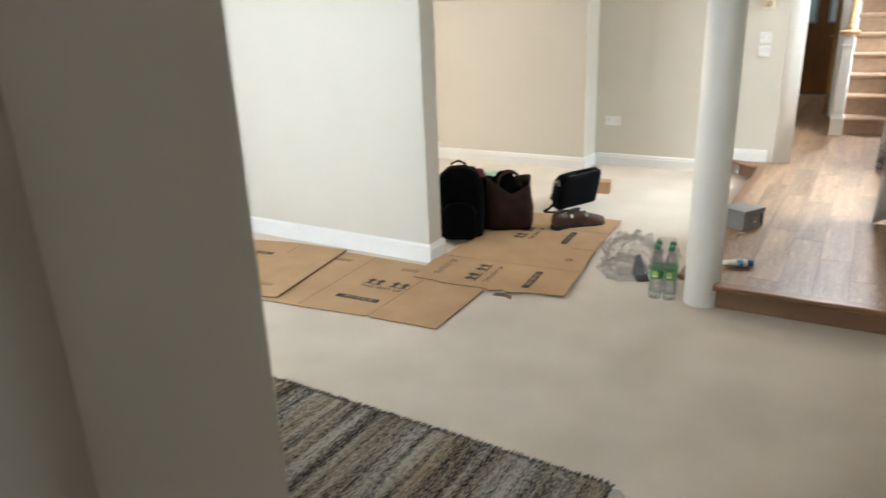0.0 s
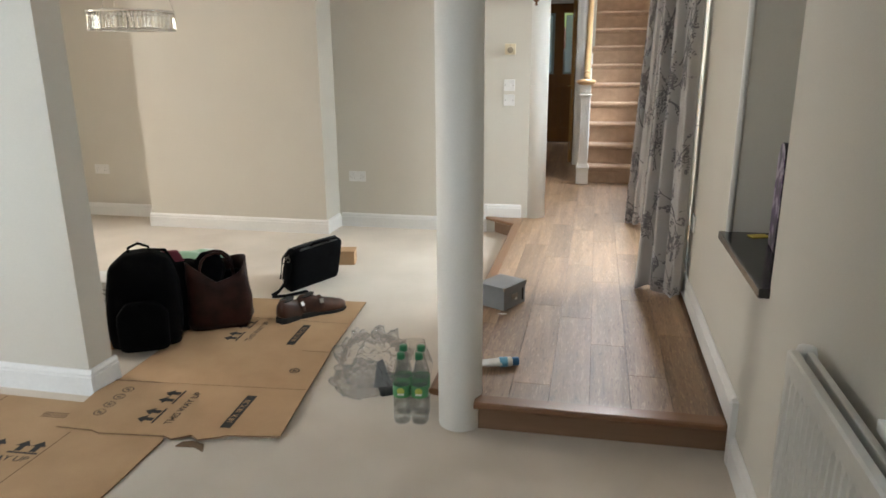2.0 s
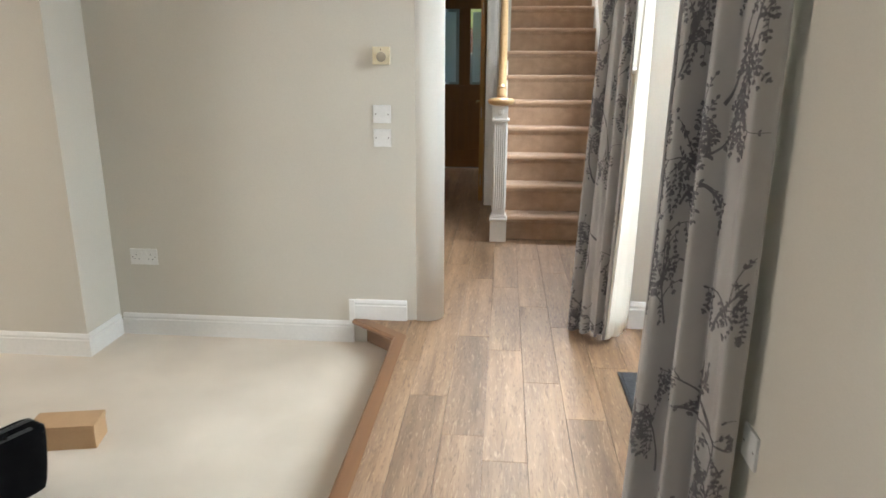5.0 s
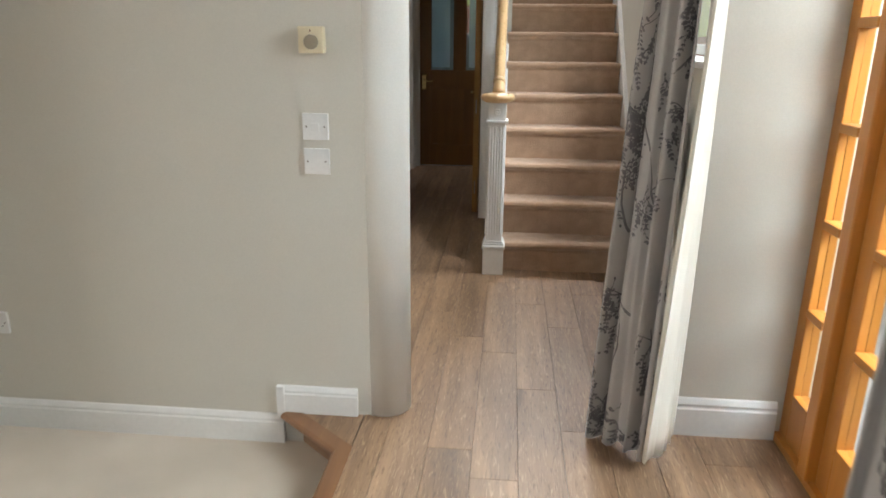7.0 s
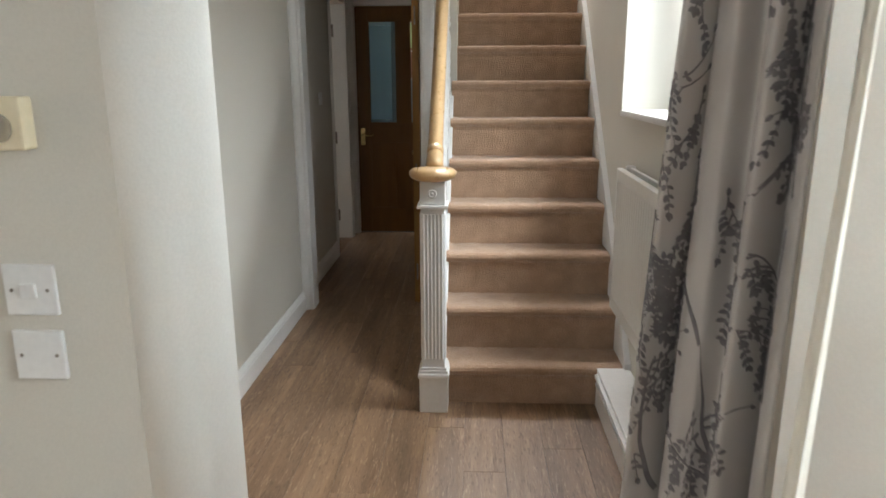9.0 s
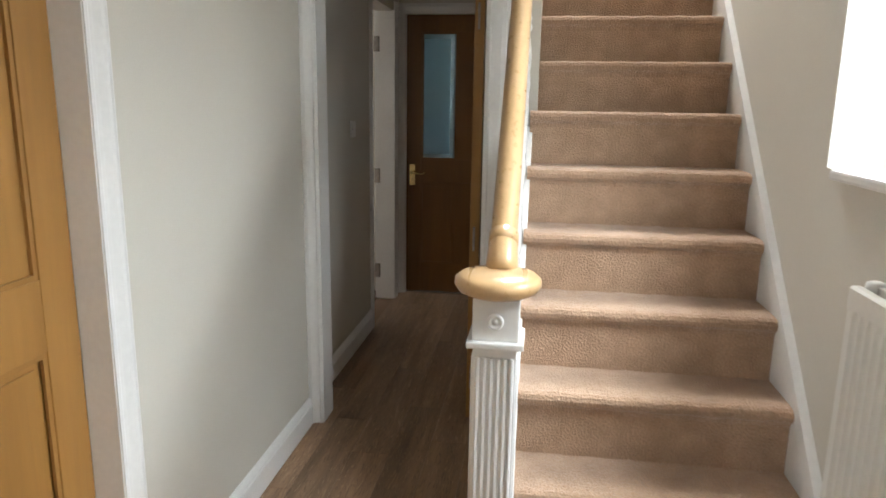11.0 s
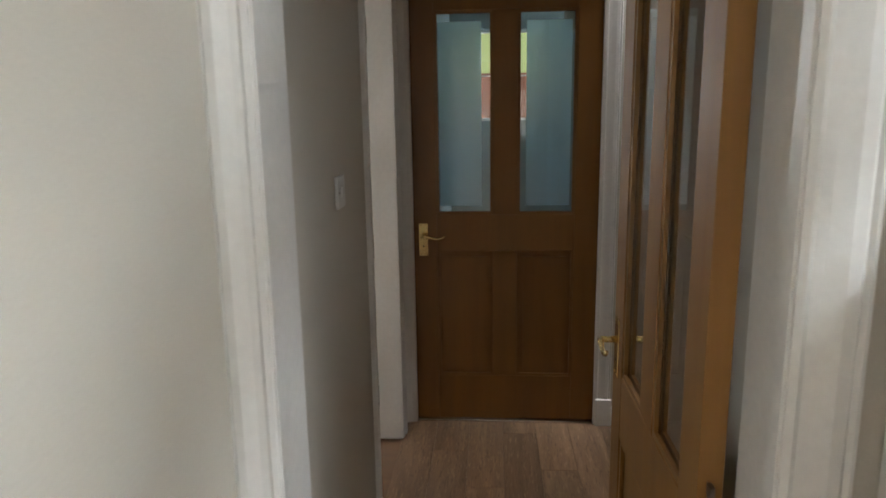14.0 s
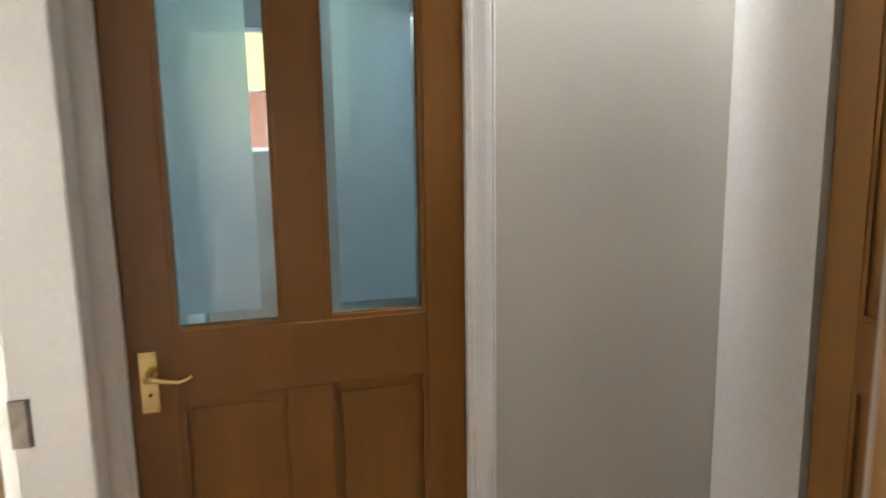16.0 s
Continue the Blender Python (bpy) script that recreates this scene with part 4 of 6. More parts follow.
part("rail", tube(bmesh.new(), pts, [0.036, 0.036, 0.034, 0.031] + [0.031] * 15, 20, 1.15), M_RAIL, rail, "", True)
bm = block(-0.02, 0, -0.012, 0.02, 3.3, 0.0, 0.002)
part("bar", moved(bm, pose(RX, NY + 0.12, H + 1.05, math.degrees(math.atan(s)), 0, 0)), M_TRIM, rail)


def baluster(L):
    """A turned baluster between two square blocks, standing at the origin."""
    b, top = 0.10, 0.05
    q = L - b - top
    prof = [(r, b + q * f) for r, f in ((0.018, 0), (0.012, 0.02), (0.019, 0.04), (0.019, 0.06), (0.011, 0.085), (0.0115, 0.12), (0.019, 0.20), (0.0225, 0.25), (0.020, 0.31), (0.0125, 0.37),
            (0.0115, 0.385), (0.0195, 0.405), (0.0195, 0.425), (0.012, 0.445), (0.019, 0.46), (0.015, 0.48), (0.0165, 0.6), (0.016, 0.8), (0.0125, 0.93), (0.017, 0.95), (0.017, 0.97), (0.013, 1.0))]
    bl = thing("baluster", "white turned wooden baluster on the stair string", "baluster", None, "balusters of the stairs")
    part("base_block", block(-0.019, -0.019, -0.02, 0.019, 0.019, b - 0.001, 0.002), M_TRIM, bl)
    part("turning", lathe(bmesh.new(), prof, 0, 0, 18), M_TRIM, bl, "", True)
    part("top_block", block(-0.014, -0.014, b + q + 0.001, 0.014, 0.014, L + 0.012, 0.002), M_TRIM, bl)
    return bl


first = None
for k in range(13):
    y = 9.145 + 0.0975 * k
    if y > 10.235:
        continue
    zb, zt = slope(y) + 0.022, H + 1.045 + (y - NY - 0.12) * s
    if first is None:
        LEN = zt - zb
        first = baluster(LEN)
        first.matrix_basis = pose(BX, y, zb)
    else:
        copy_thing(first, pose(BX, y, zb)).scale = (1, 1, (zt - zb) / LEN)
    if y + 0.0975 < 10.235:
        part("string_fillet", moved(block(-0.019, 0.03, 0.016, 0.019, 0.110, 0.034, 0.002), pose(BX, y, slope(y) + 0.001, PITCH, 0, 0)), M_TRIM, stair)

# boxed ledge along the hall's east wall
setting("pipe_boxing", block(0.625, 7.46, H, 0.764, 9.03, 0.305, 0.004), M_TRIM, "white boxed-in ledge along the wall", "ledge")
setting("trim", block(0.610, 7.46, 0.275, 0.625, 9.0, 0.29, 0.004), M_TRIM, "white bead along the ledge", "trim")
setting("trim", block(0.615, 7.46, 0.24, 0.625, 9.0, 0.25, 0.003), M_TRIM, "white bead along the ledge", "trim")


def radiator(name, length, height, m, label, flutes=True, depth=0.1):
    """A panel radiator: local x along the wall, -y faces the room, z from its foot."""
    r = thing(name, label, "radiator", m)
    pitch = 0.0334
    n = int((length - 0.06) / pitch)
    bm = bmesh.new()
    rows = []
    x = 0.0
    prof = [(0.0, -depth + 0.004), (0.03, -depth)]
    for i in range(n):
        x = 0.03 + i * pitch
        prof += [(x + 0.004, -depth), (x + 0.009, -depth + 0.007), (x + 0.024, -depth + 0.007), (x + 0.029, -depth)]
    prof += [(length - 0.002, -depth), (length, -depth + 0.004)]
    for z, inset in ((0.0, 1), (0.045, 1), (0.06, 0), (height - 0.06, 0), (height - 0.045, 1), (height - 0.004, 1), (height, 2)):
        rows.append([bm.verts.new((px, (-depth + 0.002 if inset == 1 else (py if not inset else -depth + 0.008)), z)) for px, py in prof])
    for a, b in zip(rows, rows[1:]):
        for i in range(len(prof) - 1):
            bm.faces.new((a[i], a[i + 1], b[i + 1], b[i]))
    ext = bmesh.ops.extrude_face_region(bm, geom=bm.faces[:])
    bmesh.ops.translate(bm, verts=[v for v in ext["geom"] if isinstance(v, bmesh.types.BMVert)], vec=(0, 0.016, 0))
    part("front_panel", bm, M_RADIATOR, r)
    part("back_panel", block(0.0, -0.045, 0.0, length, -0.03, height, 0.004), M_RADIATOR, r)
    bm = bmesh.new()
    c = int(length / 0.03)
    for i in range(c):
        box(bm, 0.015 + i * 0.03, -depth + 0.02, 0.03, 0.017 + i * 0.03, -0.046, height - 0.03)
    part("fins", bm, M_RADIATOR, r)
    for x in (0.1, length - 0.1):
        part("bracket", block(x, -0.03, 0.05, x + 0.03, 0.0, height - 0.05), M_RADIATOR, r)
    v = part("valve", moved(lathe(bmesh.new(), [(0.008, 0), (0.012, 0.005), (0.012, 0.02), (0.021, 0.024), (0.023, 0.05), (0.019, 0.064), (0.008, 0.068)], 0, 0, 20), pose(-0.012, -0.04, height - 0.06)), M_PLASTIC, r, "ribbed white thermostatic valve", True)
    part("pipe", tube(bmesh.new(), [(-0.012, -0.04, -0.15), (-0.012, -0.04, height - 0.05)], 0.0075, 10), M_RADIATOR, r)
    return r


radiator("radiator", 1.75, 0.60, pose(0.56, 3.43, 0.152, 0, 0, -90), "white fluted panel radiator under the window", depth=0.085)
radiator("radiator", 0.95, 0.58, pose(0.764, 9.05, 0.58, 0, 0, -90), "white fluted panel radiator in the hall")
radiator("radiator", 1.2, 0.6, pose(-3.4, 14.05, 0.28), "white fluted panel radiator in the side room")

# alcove with its dark granite sill
setting("alcove_sill", block(0.528, 3.95, 0.692, 0.861, 4.665, 0.722, 0.004), M_GRANITE, "dark polished granite sill in the alcove", "sill")
setting("alcove_bead", moved(lathe(bmesh.new(), [(0.012, 0.0), (0.012, 1.33)], 0, 0, 12), pose(0.564, 4.662, 0.722)), M_TRIM, "rounded plaster bead at the alcove's edge", "trim", True)


def arch_plaque():
    p = thing("flower_plaque", "arched black plaque printed with purple flowers, on the granite sill", "ornament", pose(0.69, 4.42, 0.722, 0, 0, -6))
    out = [(-0.08, 0.0), (0.08, 0.0)] + [(0.08 * math.cos(math.radians(a)), 0.295 + 0.08 * math.sin(math.radians(a))) for a in range(0, 181, 15)]
    part("body", moved(prism(bmesh.new(), out, -0.025, 0.03), pose(0, 0, 0, 90, 0, 90)), M_BLACK_GLOSS, p, "black edge")
    inner = [(x * 0.97, 0.004 + y * 0.98) for x, y in out]
    part("face", moved(prism(bmesh.new(), inner, -0.002, 0.0), pose(-0.0255, 0, 0, 90, 0, 90)), M_PRINT, p, "printed face with purple flowers")


arch_plaque()
tagged(part("yellow_card", moved(block(-0.035, -0.02, 0.0, 0.035, 0.02, 0.004, 0.001), pose(0.66, 4.6, 0.722, 0, 0, 20)), M_YELLOW), "small yellow card lying on the granite sill", "card")


# ---- fittings on the walls ----
def wall_plate(name, m, label, kind_of, w=0.086, h=0.086, rockers=1):
    """A plate on a wall; local -y faces the room."""
    p = thing(name, label, kind_of, m)
    part("plate", block(-w / 2, -0.009, -h / 2, w / 2, 0, h / 2, 0.003), M_PLASTIC, p)
    for x in (-w / 2 + 0.013, w / 2 - 0.013):
        part("screw", moved(lathe(bmesh.new(), [(0.0035, 0), (0.0028, 0.0012)], 0, 0, 10), pose(x, -0.009, 0, 90, 0, 0)), M_STEEL, p)
    if rockers == 1:
        part("rocker", moved(block(-0.0125, -0.006, -0.0125, 0.0125, 0.0, 0.0125, 0.002), pose(0, -0.0085, 0, 6, 0, 0)), M_PLASTIC, p)
    if rockers == 2:
        for sx in (-0.037, 0.037):
            for dx, dz, a, b in ((0, 0.012, 0.003, 0.007), (-0.011, -0.012, 0.006, 0.003), (0.011, -0.012, 0.006, 0.003)):
                part("pin_hole", block(sx + dx - a / 2, -0.0095, dz - b / 2, sx + dx + a / 2, -0.0088, dz + b / 2), M_DARK, p)
            part("rocker", moved(block(-0.006, -0.004, -0.009, 0.006, 0, 0.009, 0.001), pose(sx * 0.35, -0.0085, 0.02, 6, 0, 0)), M_PLASTIC, p)
    return p


wall_plate("light_switch", pose(-0.626, 7.32, 1.175), "white plastic light switch on the cream wall", "switch")
wall_plate("blank_plate", pose(-0.626, 7.32, 1.062), "white blanking plate under the light switch", "switch plate", rockers=0)
wall_plate("socket", pose(-1.895, 7.32, 0.43), "white double wall socket above the skirting", "socket", 0.146, 0.086, 2)
wall_plate("socket", pose(-4.35, 7.32, 0.43), "white double wall socket above the skirting", "socket", 0.146, 0.086, 2)
wall_plate("light_switch", pose(-1.0, 11.19, 1.378, 0, 0, 90), "white plastic light switch in the passage", "switch")
wall_plate("socket", pose(-1.0, 10.62, 0.36, 0, 0, 90), "white wall socket above the passage skirting", "socket", 0.146, 0.086, 2)
wall_plate("socket", pose(0.56, 5.53, 0.55, 0, 0, -90), "white wall plate beside the curtain", "socket", 0.086, 0.086, 0)
thermo = thing("thermostat", "ivory plastic room thermostat with a round dial", "thermostat", pose(-0.622, 7.32, 1.443))
part("case", block(-0.04, -0.033, -0.04, 0.04, 0, 0.04, 0.004), M_IVORY, thermo)
part("dial", moved(lathe(bmesh.new(), [(0.022, 0), (0.022, 0.008), (0.019, 0.010)], 0, 0, 28), pose(0.002, -0.033, -0.006, 90, 0, 0)), M_DIAL, thermo, "grey-brown dial", True)
part("mark", block(-0.001, -0.0335, 0.022, 0.001, -0.033, 0.032), M_RED, thermo)
sconce = thing("wall_light", "antique bronze wall light beside the hall opening", "wall light", pose(-0.43, 7.31, 1.86))
part("finial", lathe(bmesh.new(), [(0.002, -0.115), (0.012, -0.105), (0.005, -0.092), (0.022, -0.078), (0.028, -0.06), (0.012, -0.045), (0.02, -0.03), (0.014, 0.0), (0.006, 0.03)], 0, -0.06, 16), M_BRONZE, sconce, "", True)
part("arm", tube(bmesh.new(), [(0, -0.06, -0.03), (0.05, -0.08, -0.045), (0.085, -0.085, -0.015), (0.085, -0.085, 0.05)], 0.006, 8), M_BRONZE, sconce)
part("arm", tube(bmesh.new(), [(0, -0.06, -0.03), (-0.05, -0.08, -0.045), (-0.085, -0.085, -0.015), (-0.085, -0.085, 0.05)], 0.006, 8), M_BRONZE, sconce)
part("backplate", block(-0.03, -0.02, -0.05, 0.03, 0.02, 0.09, 0.006), M_BRONZE, sconce)
part("stem", tube(bmesh.new(), [(0, -0.015, -0.0), (0, -0.06, 0.0)], 0.007, 8), M_BRONZE, sconce)

lamp = thing("chandelier", "round crystal-fringed ceiling light on thin chains", "chandelier", pose(-2.71, 5.72, 1.555))
part("band", lathe(bmesh.new(), [(0.243, 0.098), (0.247, 0.098), (0.247, 0.112), (0.243, 0.112), (0.243, 0.098)], 0, 0, 48, False), M_CHROME, lamp, "chrome ring", True)
part("band", lathe(bmesh.new(), [(0.224, 0.004), (0.228, 0.004), (0.228, 0.012), (0.224, 0.012), (0.224, 0.004)], 0, 0, 48, False), M_CHROME, lamp, "chrome ring", True)
cm = mesh("crystal", lathe(bmesh.new(), [(0.002, 0.0), (0.0095, 0.006), (0.0095, 0.09), (0.004, 0.098)], 0, 0, 6), M_CRYSTAL)
for i in range(64):
    a = 2 * math.pi * i / 64
    c = new("crystal", cm)
    c.parent = lamp
    c.matrix_basis = pose(0.236 * math.cos(a), 0.236 * math.sin(a), 0.0, 0, 0, math.degrees(a))
part("canopy", lathe(bmesh.new(), [(0.06, 0.92), (0.06, 0.945)], 0, 0, 28), M_CHROME, lamp)
for i in range(3):
    a = 2 * math.pi * i / 3 + 0.5
    part("chain", tube(bmesh.new(), [(0.243 * math.cos(a), 0.243 * math.sin(a), 0.11), (0.02 * math.cos(a), 0.02 * math.sin(a), 0.925)], 0.0022, 6), M_CHROME, lamp)


# ---- curtains ----
def curtain(name, path, z0, z1, mat, flare=1.0, spread=(0, 0), parent=None, print_seed=0):
    """A hanging cloth that follows a wavy path and is gathered towards the top; print_seed: with a branch print."""
    rows, n = 26, len(path)
    run = [0.0]
    for a, b in zip(path, path[1:]):
        run.append(run[-1] + math.hypot(b[0] - a[0], b[1] - a[1]))
    cx, cy = sum(p[0] for p in path) / n, sum(p[1] for p in path) / n

    def at(u, v):
        """The place on the cloth u metres along its width and v of its height."""
        u = min(max(u, 0.0), run[-1] - 1e-6)
        i = max(k for k in range(n - 1) if run[k] <= u)
        w = (u - run[i]) / (run[i + 1] - run[i])
        x, y = (path[i][c] * (1 - w) + path[i + 1][c] * w for c in (0, 1))
        wob = 0.012 * math.sin((i + w) * 0.35 + v * 3.1) * (1 - v)
        k = 1 + (flare - 1) * v
        return Vector((cx + (x - cx) * k + spread[0] * v + wob, cy + (y - cy) * (1 - 0.15 * v) + spread[1] * v + wob * 0.6, z0 + (z1 - z0) * v + 0.012 * math.sin((i + w) * 0.3) * (1 - v)))
    bm = bmesh.new()
    grid = [[bm.verts.new(at(run[i], j / rows)) for i in range(n)] for j in range(rows + 1)]
    for j in range(rows):
        for i in range(n - 1):
            bm.faces.new((grid[j][i], grid[j][i + 1], grid[j + 1][i + 1], grid[j + 1][i]))
    ob = part(name, bm, mat, parent, "cream curtain lining" if name == "lining" else "", True)
    so = ob.modifiers.new("thickness", "SOLIDIFY")
    so.thickness, so.offset = 0.004, 0.0
    if not print_seed:
        return ob
    rg = random.Random(print_seed)
    bm = bmesh.new()
    tall = z1 - z0

    def face(pts):
        if all(0.004 < u < run[-1] - 0.004 and 0.004 < v < tall - 0.01 for u, v in pts):
            bm.faces.new([bm.verts.new(at(u, v / tall)) for u, v in pts])

    def leaf(u, v, a, s):
        c, d = math.cos(a), math.sin(a)
        face([(u + (p * c - q * d) * s, v + (p * d + q * c) * s) for p, q in ((0, 0), (0.35, 0.26), (0.75, 0.22), (1.0, 0.0), (0.75, -0.22), (0.35, -0.26))])

    def stroke(u, v, a, length, w, bend, depth):
        steps = max(4, int(length / 0.012))
        d = length / steps
        for i in range(steps):
            f = i / steps
            wa, wb = w * (1 - 0.75 * f), w * (1 - 0.75 * (f + 1 / steps))
            u2, v2 = u + d * math.cos(a), v + d * math.sin(a)
            nu, nv = -math.sin(a), math.cos(a)
            face([(u + nu * wa, v + nv * wa), (u2 + nu * wb, v2 + nv * wb), (u2 - nu * wb, v2 - nv * wb), (u - nu * wa, v - nv * wa)])
            u, v = u2, v2
            a += bend / steps + rg.uniform(-0.12, 0.12)
            if depth == 0 and f > 0.15 and rg.random() < 0.30:
                stroke(u, v, a + rg.choice((-1, 1)) * rg.uniform(0.4, 1.1), length * rg.uniform(0.25, 0.5), w * 0.45, rg.uniform(-1.4, 1.4), 1)
            if depth == 1 and rg.random() < 0.40:
                stroke(u, v, -math.pi / 2 + rg.uniform(-0.5, 0.5), rg.uniform(0.03, 0.085), 0.0010, rg.uniform(-0.5, 0.5), 2)
            if depth == 2 or (depth == 1 and rg.random() < 0.35):
                for q in (-1, 1):
                    if rg.random() < 0.8:
                        leaf(u, v, a + q * rg.uniform(0.5, 1.1), rg.uniform(0.008, 0.014))
        if depth:
            leaf(u, v, a, 0.013)
    v = -0.05
    while v < tall:
        u = rg.uniform(-0.08, 0.06)
        while u < run[-1]:
            stroke(u, v + rg.uniform(-0.05, 0.05), rg.uniform(0.7, 2.4), rg.uniform(0.22, 0.36), 0.0042, rg.uniform(-1.6, 1.6), 0)
            u += rg.uniform(0.15, 0.24)
        v += rg.uniform(0.22, 0.30)
    pr = part("branch_print", bm, M_BRANCH, ob, "dark trailing branches and leaves")
    ps = pr.modifiers.new("thickness", "SOLIDIFY")
    ps.thickness, ps.offset = 0.0065, 0.0
    return ob


def folds(x0, y0, x1, y1, amp, n, phase=0.0, pts=90):
    d = Vector((x1 - x0, y1 - y0, 0))
    nn = Vector((-d.y, d.x, 0)).normalized()
    out = []
    for i in range(pts + 1):
        f = i / pts
        o = amp * math.sin(2 * math.pi * n * f + phase) * (0.75 + 0.35 * math.sin(f * 5 + phase))
        out.append((x0 + d.x * f + nn.x * o, y0 + d.y * f + nn.y * o))
    return out


near_curtain = thing("curtain", "grey curtain with dark branch pattern, drawn back from the garden doors", "curtain")
curtain("cloth", folds(0.295, 5.73, 0.50, 5.51, 0.040, 3.2, 0.6), H + 0.015, 2.25, M_CURTAIN, 0.78, (0.03, 0.0), near_curtain, 5)
curtain("lining", folds(0.505, 5.535, 0.545, 5.70, 0.012, 1.5), H + 0.035, 2.25, M_LINING, 0.8, (0.0, 0.0), near_curtain)
far_curtain = thing("curtain", "grey curtain with dark branch pattern, cream lined, beside the stairs", "curtain")
curtain("cloth", folds(0.305, 7.29, 0.485, 7.12, 0.042, 3.4, 2.4), H + 0.015, 2.25, M_CURTAIN, 0.60, (0.07, 0.0), far_curtain, 8)
curtain("lining", folds(0.455, 7.04, 0.575, 7.20, 0.008, 1.5), H + 0.05, 2.25, M_LINING, 0.35, (0.045, 0.0), far_curtain)
pole = thing("curtain_pole", "pale curtain pole across the bay", "curtain pole", pose(0.47, 5.3, 2.27))
part("pole", tube(bmesh.new(), [(0, 0.0, 0), (0, 2.005, 0)], 0.014, 14), M_TRIM, pole)
for y in (0.12, 1.95):
    part("bracket", block(0.0, y, -0.01, 0.09 if y < 1 else 0.23, y + 0.02, 0.01), M_TRIM, pole)
hook = thing("tieback_hook", "small brass tieback hook on the wall edge", "hook", pose(0.56, 5.665, 1.035))
part("stem", tube(bmesh.new(), [(0, 0, 0), (-0.03, 0, 0), (-0.045, 0, 0.008)], 0.004, 8), M_STEEL, hook)
part("disc", moved(lathe(bmesh.new(), [(0.022, 0), (0.022, 0.004), (0.01, 0.007)], 0, 0, 20), pose(-0.045, 0, 0.008, 0, -90, 0)), M_STEEL, hook)

mat_ob = thing("door_mat", "charcoal ribbed door mat on the oak floor", "mat", pose(0.47, 6.1, H + 0.001))
part("pile", block(0.012, 0.012, 0.0, 0.433, 0.678, 0.010, 0.003), M_MAT, mat_ob)
part("border", block(0, 0, 0, 0.445, 0.69, 0.006, 0.002), M_BLACK_GLOSS, mat_ob)

# ---- things on the living-room floor ----
rug = thing("striped_rug", "grey and beige woven striped rug with dark fringe", "rug", pose(-1.85, 1.66, 0.0))
part("weave", block(-1.0, 0.0, 0.0, 1.49, 0.975, 0.009, 0.003), M_RUG, rug)
rng = random.Random(4)
bm = bmesh.new()
for i in range(330):
    x = -0.995 + 2.48 * i / 329
    a = rng.uniform(-0.008, 0.008)
    L = rng.uniform(0.018, 0.036)
    tube(bm, [(x, 0.972, 0.006), (x + a * 0.5, 0.972 + L * 0.5, 0.007), (x + a, 0.972 + L, 0.003)], [0.0030, 0.0032, 0.0014], 5)
part("fringe", bm, M_FRINGE, rug, "dark knotted fringe", True)
bm = bmesh.new()
for i in range(40):
    y = 0.01 + 0.955 * i / 39
    L = rng.uniform(0.03, 0.06)
    tube(bm, [(1.485, y, 0.006), (1.485 + L * 0.5, y + rng.uniform(-0.01, 0.01), 0.007), (1.485 + L, y + rng.uniform(-0.015, 0.015), 0.003)], [0.003, 0.003, 0.0015], 5)
part("side_fringe", bm, M_PAPER, rug, "pale loose threads")


def printed(text, size, m, parent, mat, name="printed_words"):
    cu = bpy.data.curves.new("words", "FONT")
    cu.body, cu.size, cu.align_x, cu.align_y = text, size, "CENTER", "CENTER"
    cu.offset = size * 0.012
    tmp = bpy.data.objects.new("words", cu)
    me = bpy.data.meshes.new_from_object(tmp)
    bpy.data.objects.remove(tmp)
    me.materials.clear()
    me.materials.append(mat)
    ob = new(name, me)
    ob.parent = parent
    ob.matrix_basis = m
    return ob


ARROW = [(-0.012, 0.0), (0.012, 0.0), (0.012, 0.035), (0.03, 0.035), (0.0, 0.07), (-0.03, 0.035), (-0.012, 0.035)]


def arrows(parent, m, n=4, size=1.0):
    for i in range(n):
        dx = (i - (n - 1) / 2) * 0.062 + (0.02 if i >= n / 2 else -0.02)
        part("arrow", moved(prism(bmesh.new(), [(x * size, y * size) for x, y in ARROW], 0.0, 0.0006), m @ pose(dx * size, 0, 0)), M_INK, parent)
        part("arrow_bar", moved(block((dx - 0.03) * size, -0.014 * size, 0, (dx + 0.03) * size, -0.005 * size, 0.0006), m), M_INK, parent)


def size_bar(parent, m, text, L=0.27, w=0.042):
    part("size_bar", moved(block(-L / 2, -w / 2, 0, L / 2, w / 2, 0.0006), m), M_INK, parent)
    printed(text, w * 0.8, m @ pose(0, 0, 0.0012), parent, M_CARD)


def marks(parent, m, n=4):
    for i in range(n):
        bm = bmesh.new()
        lathe(bm, [(0.020, 0.0), (0.024, 0.0), (0.024, 0.0006), (0.020, 0.0006), (0.020, 0.0)], 0, 0, 24, False)
        box(bm, -0.009, -0.008, 0, 0.009, -0.004, 0.0006)
        box(bm, -0.007, 0.0, 0, 0.007, 0.008, 0.0006)
        part("handling_mark", moved(bm, m @ pose(i * 0.066, 0, 0)), M_INK, parent)


def small_print(parent, m):
    bm = bmesh.new()
    for i in range(4):
        box(bm, -0.07, -0.02 + i * 0.011, 0, 0.07 - 0.02 * (i % 2), -0.0145 + i * 0.011, 0.0005)
    part("small_print", moved(bm, m), M_CARD_EDGE, parent)


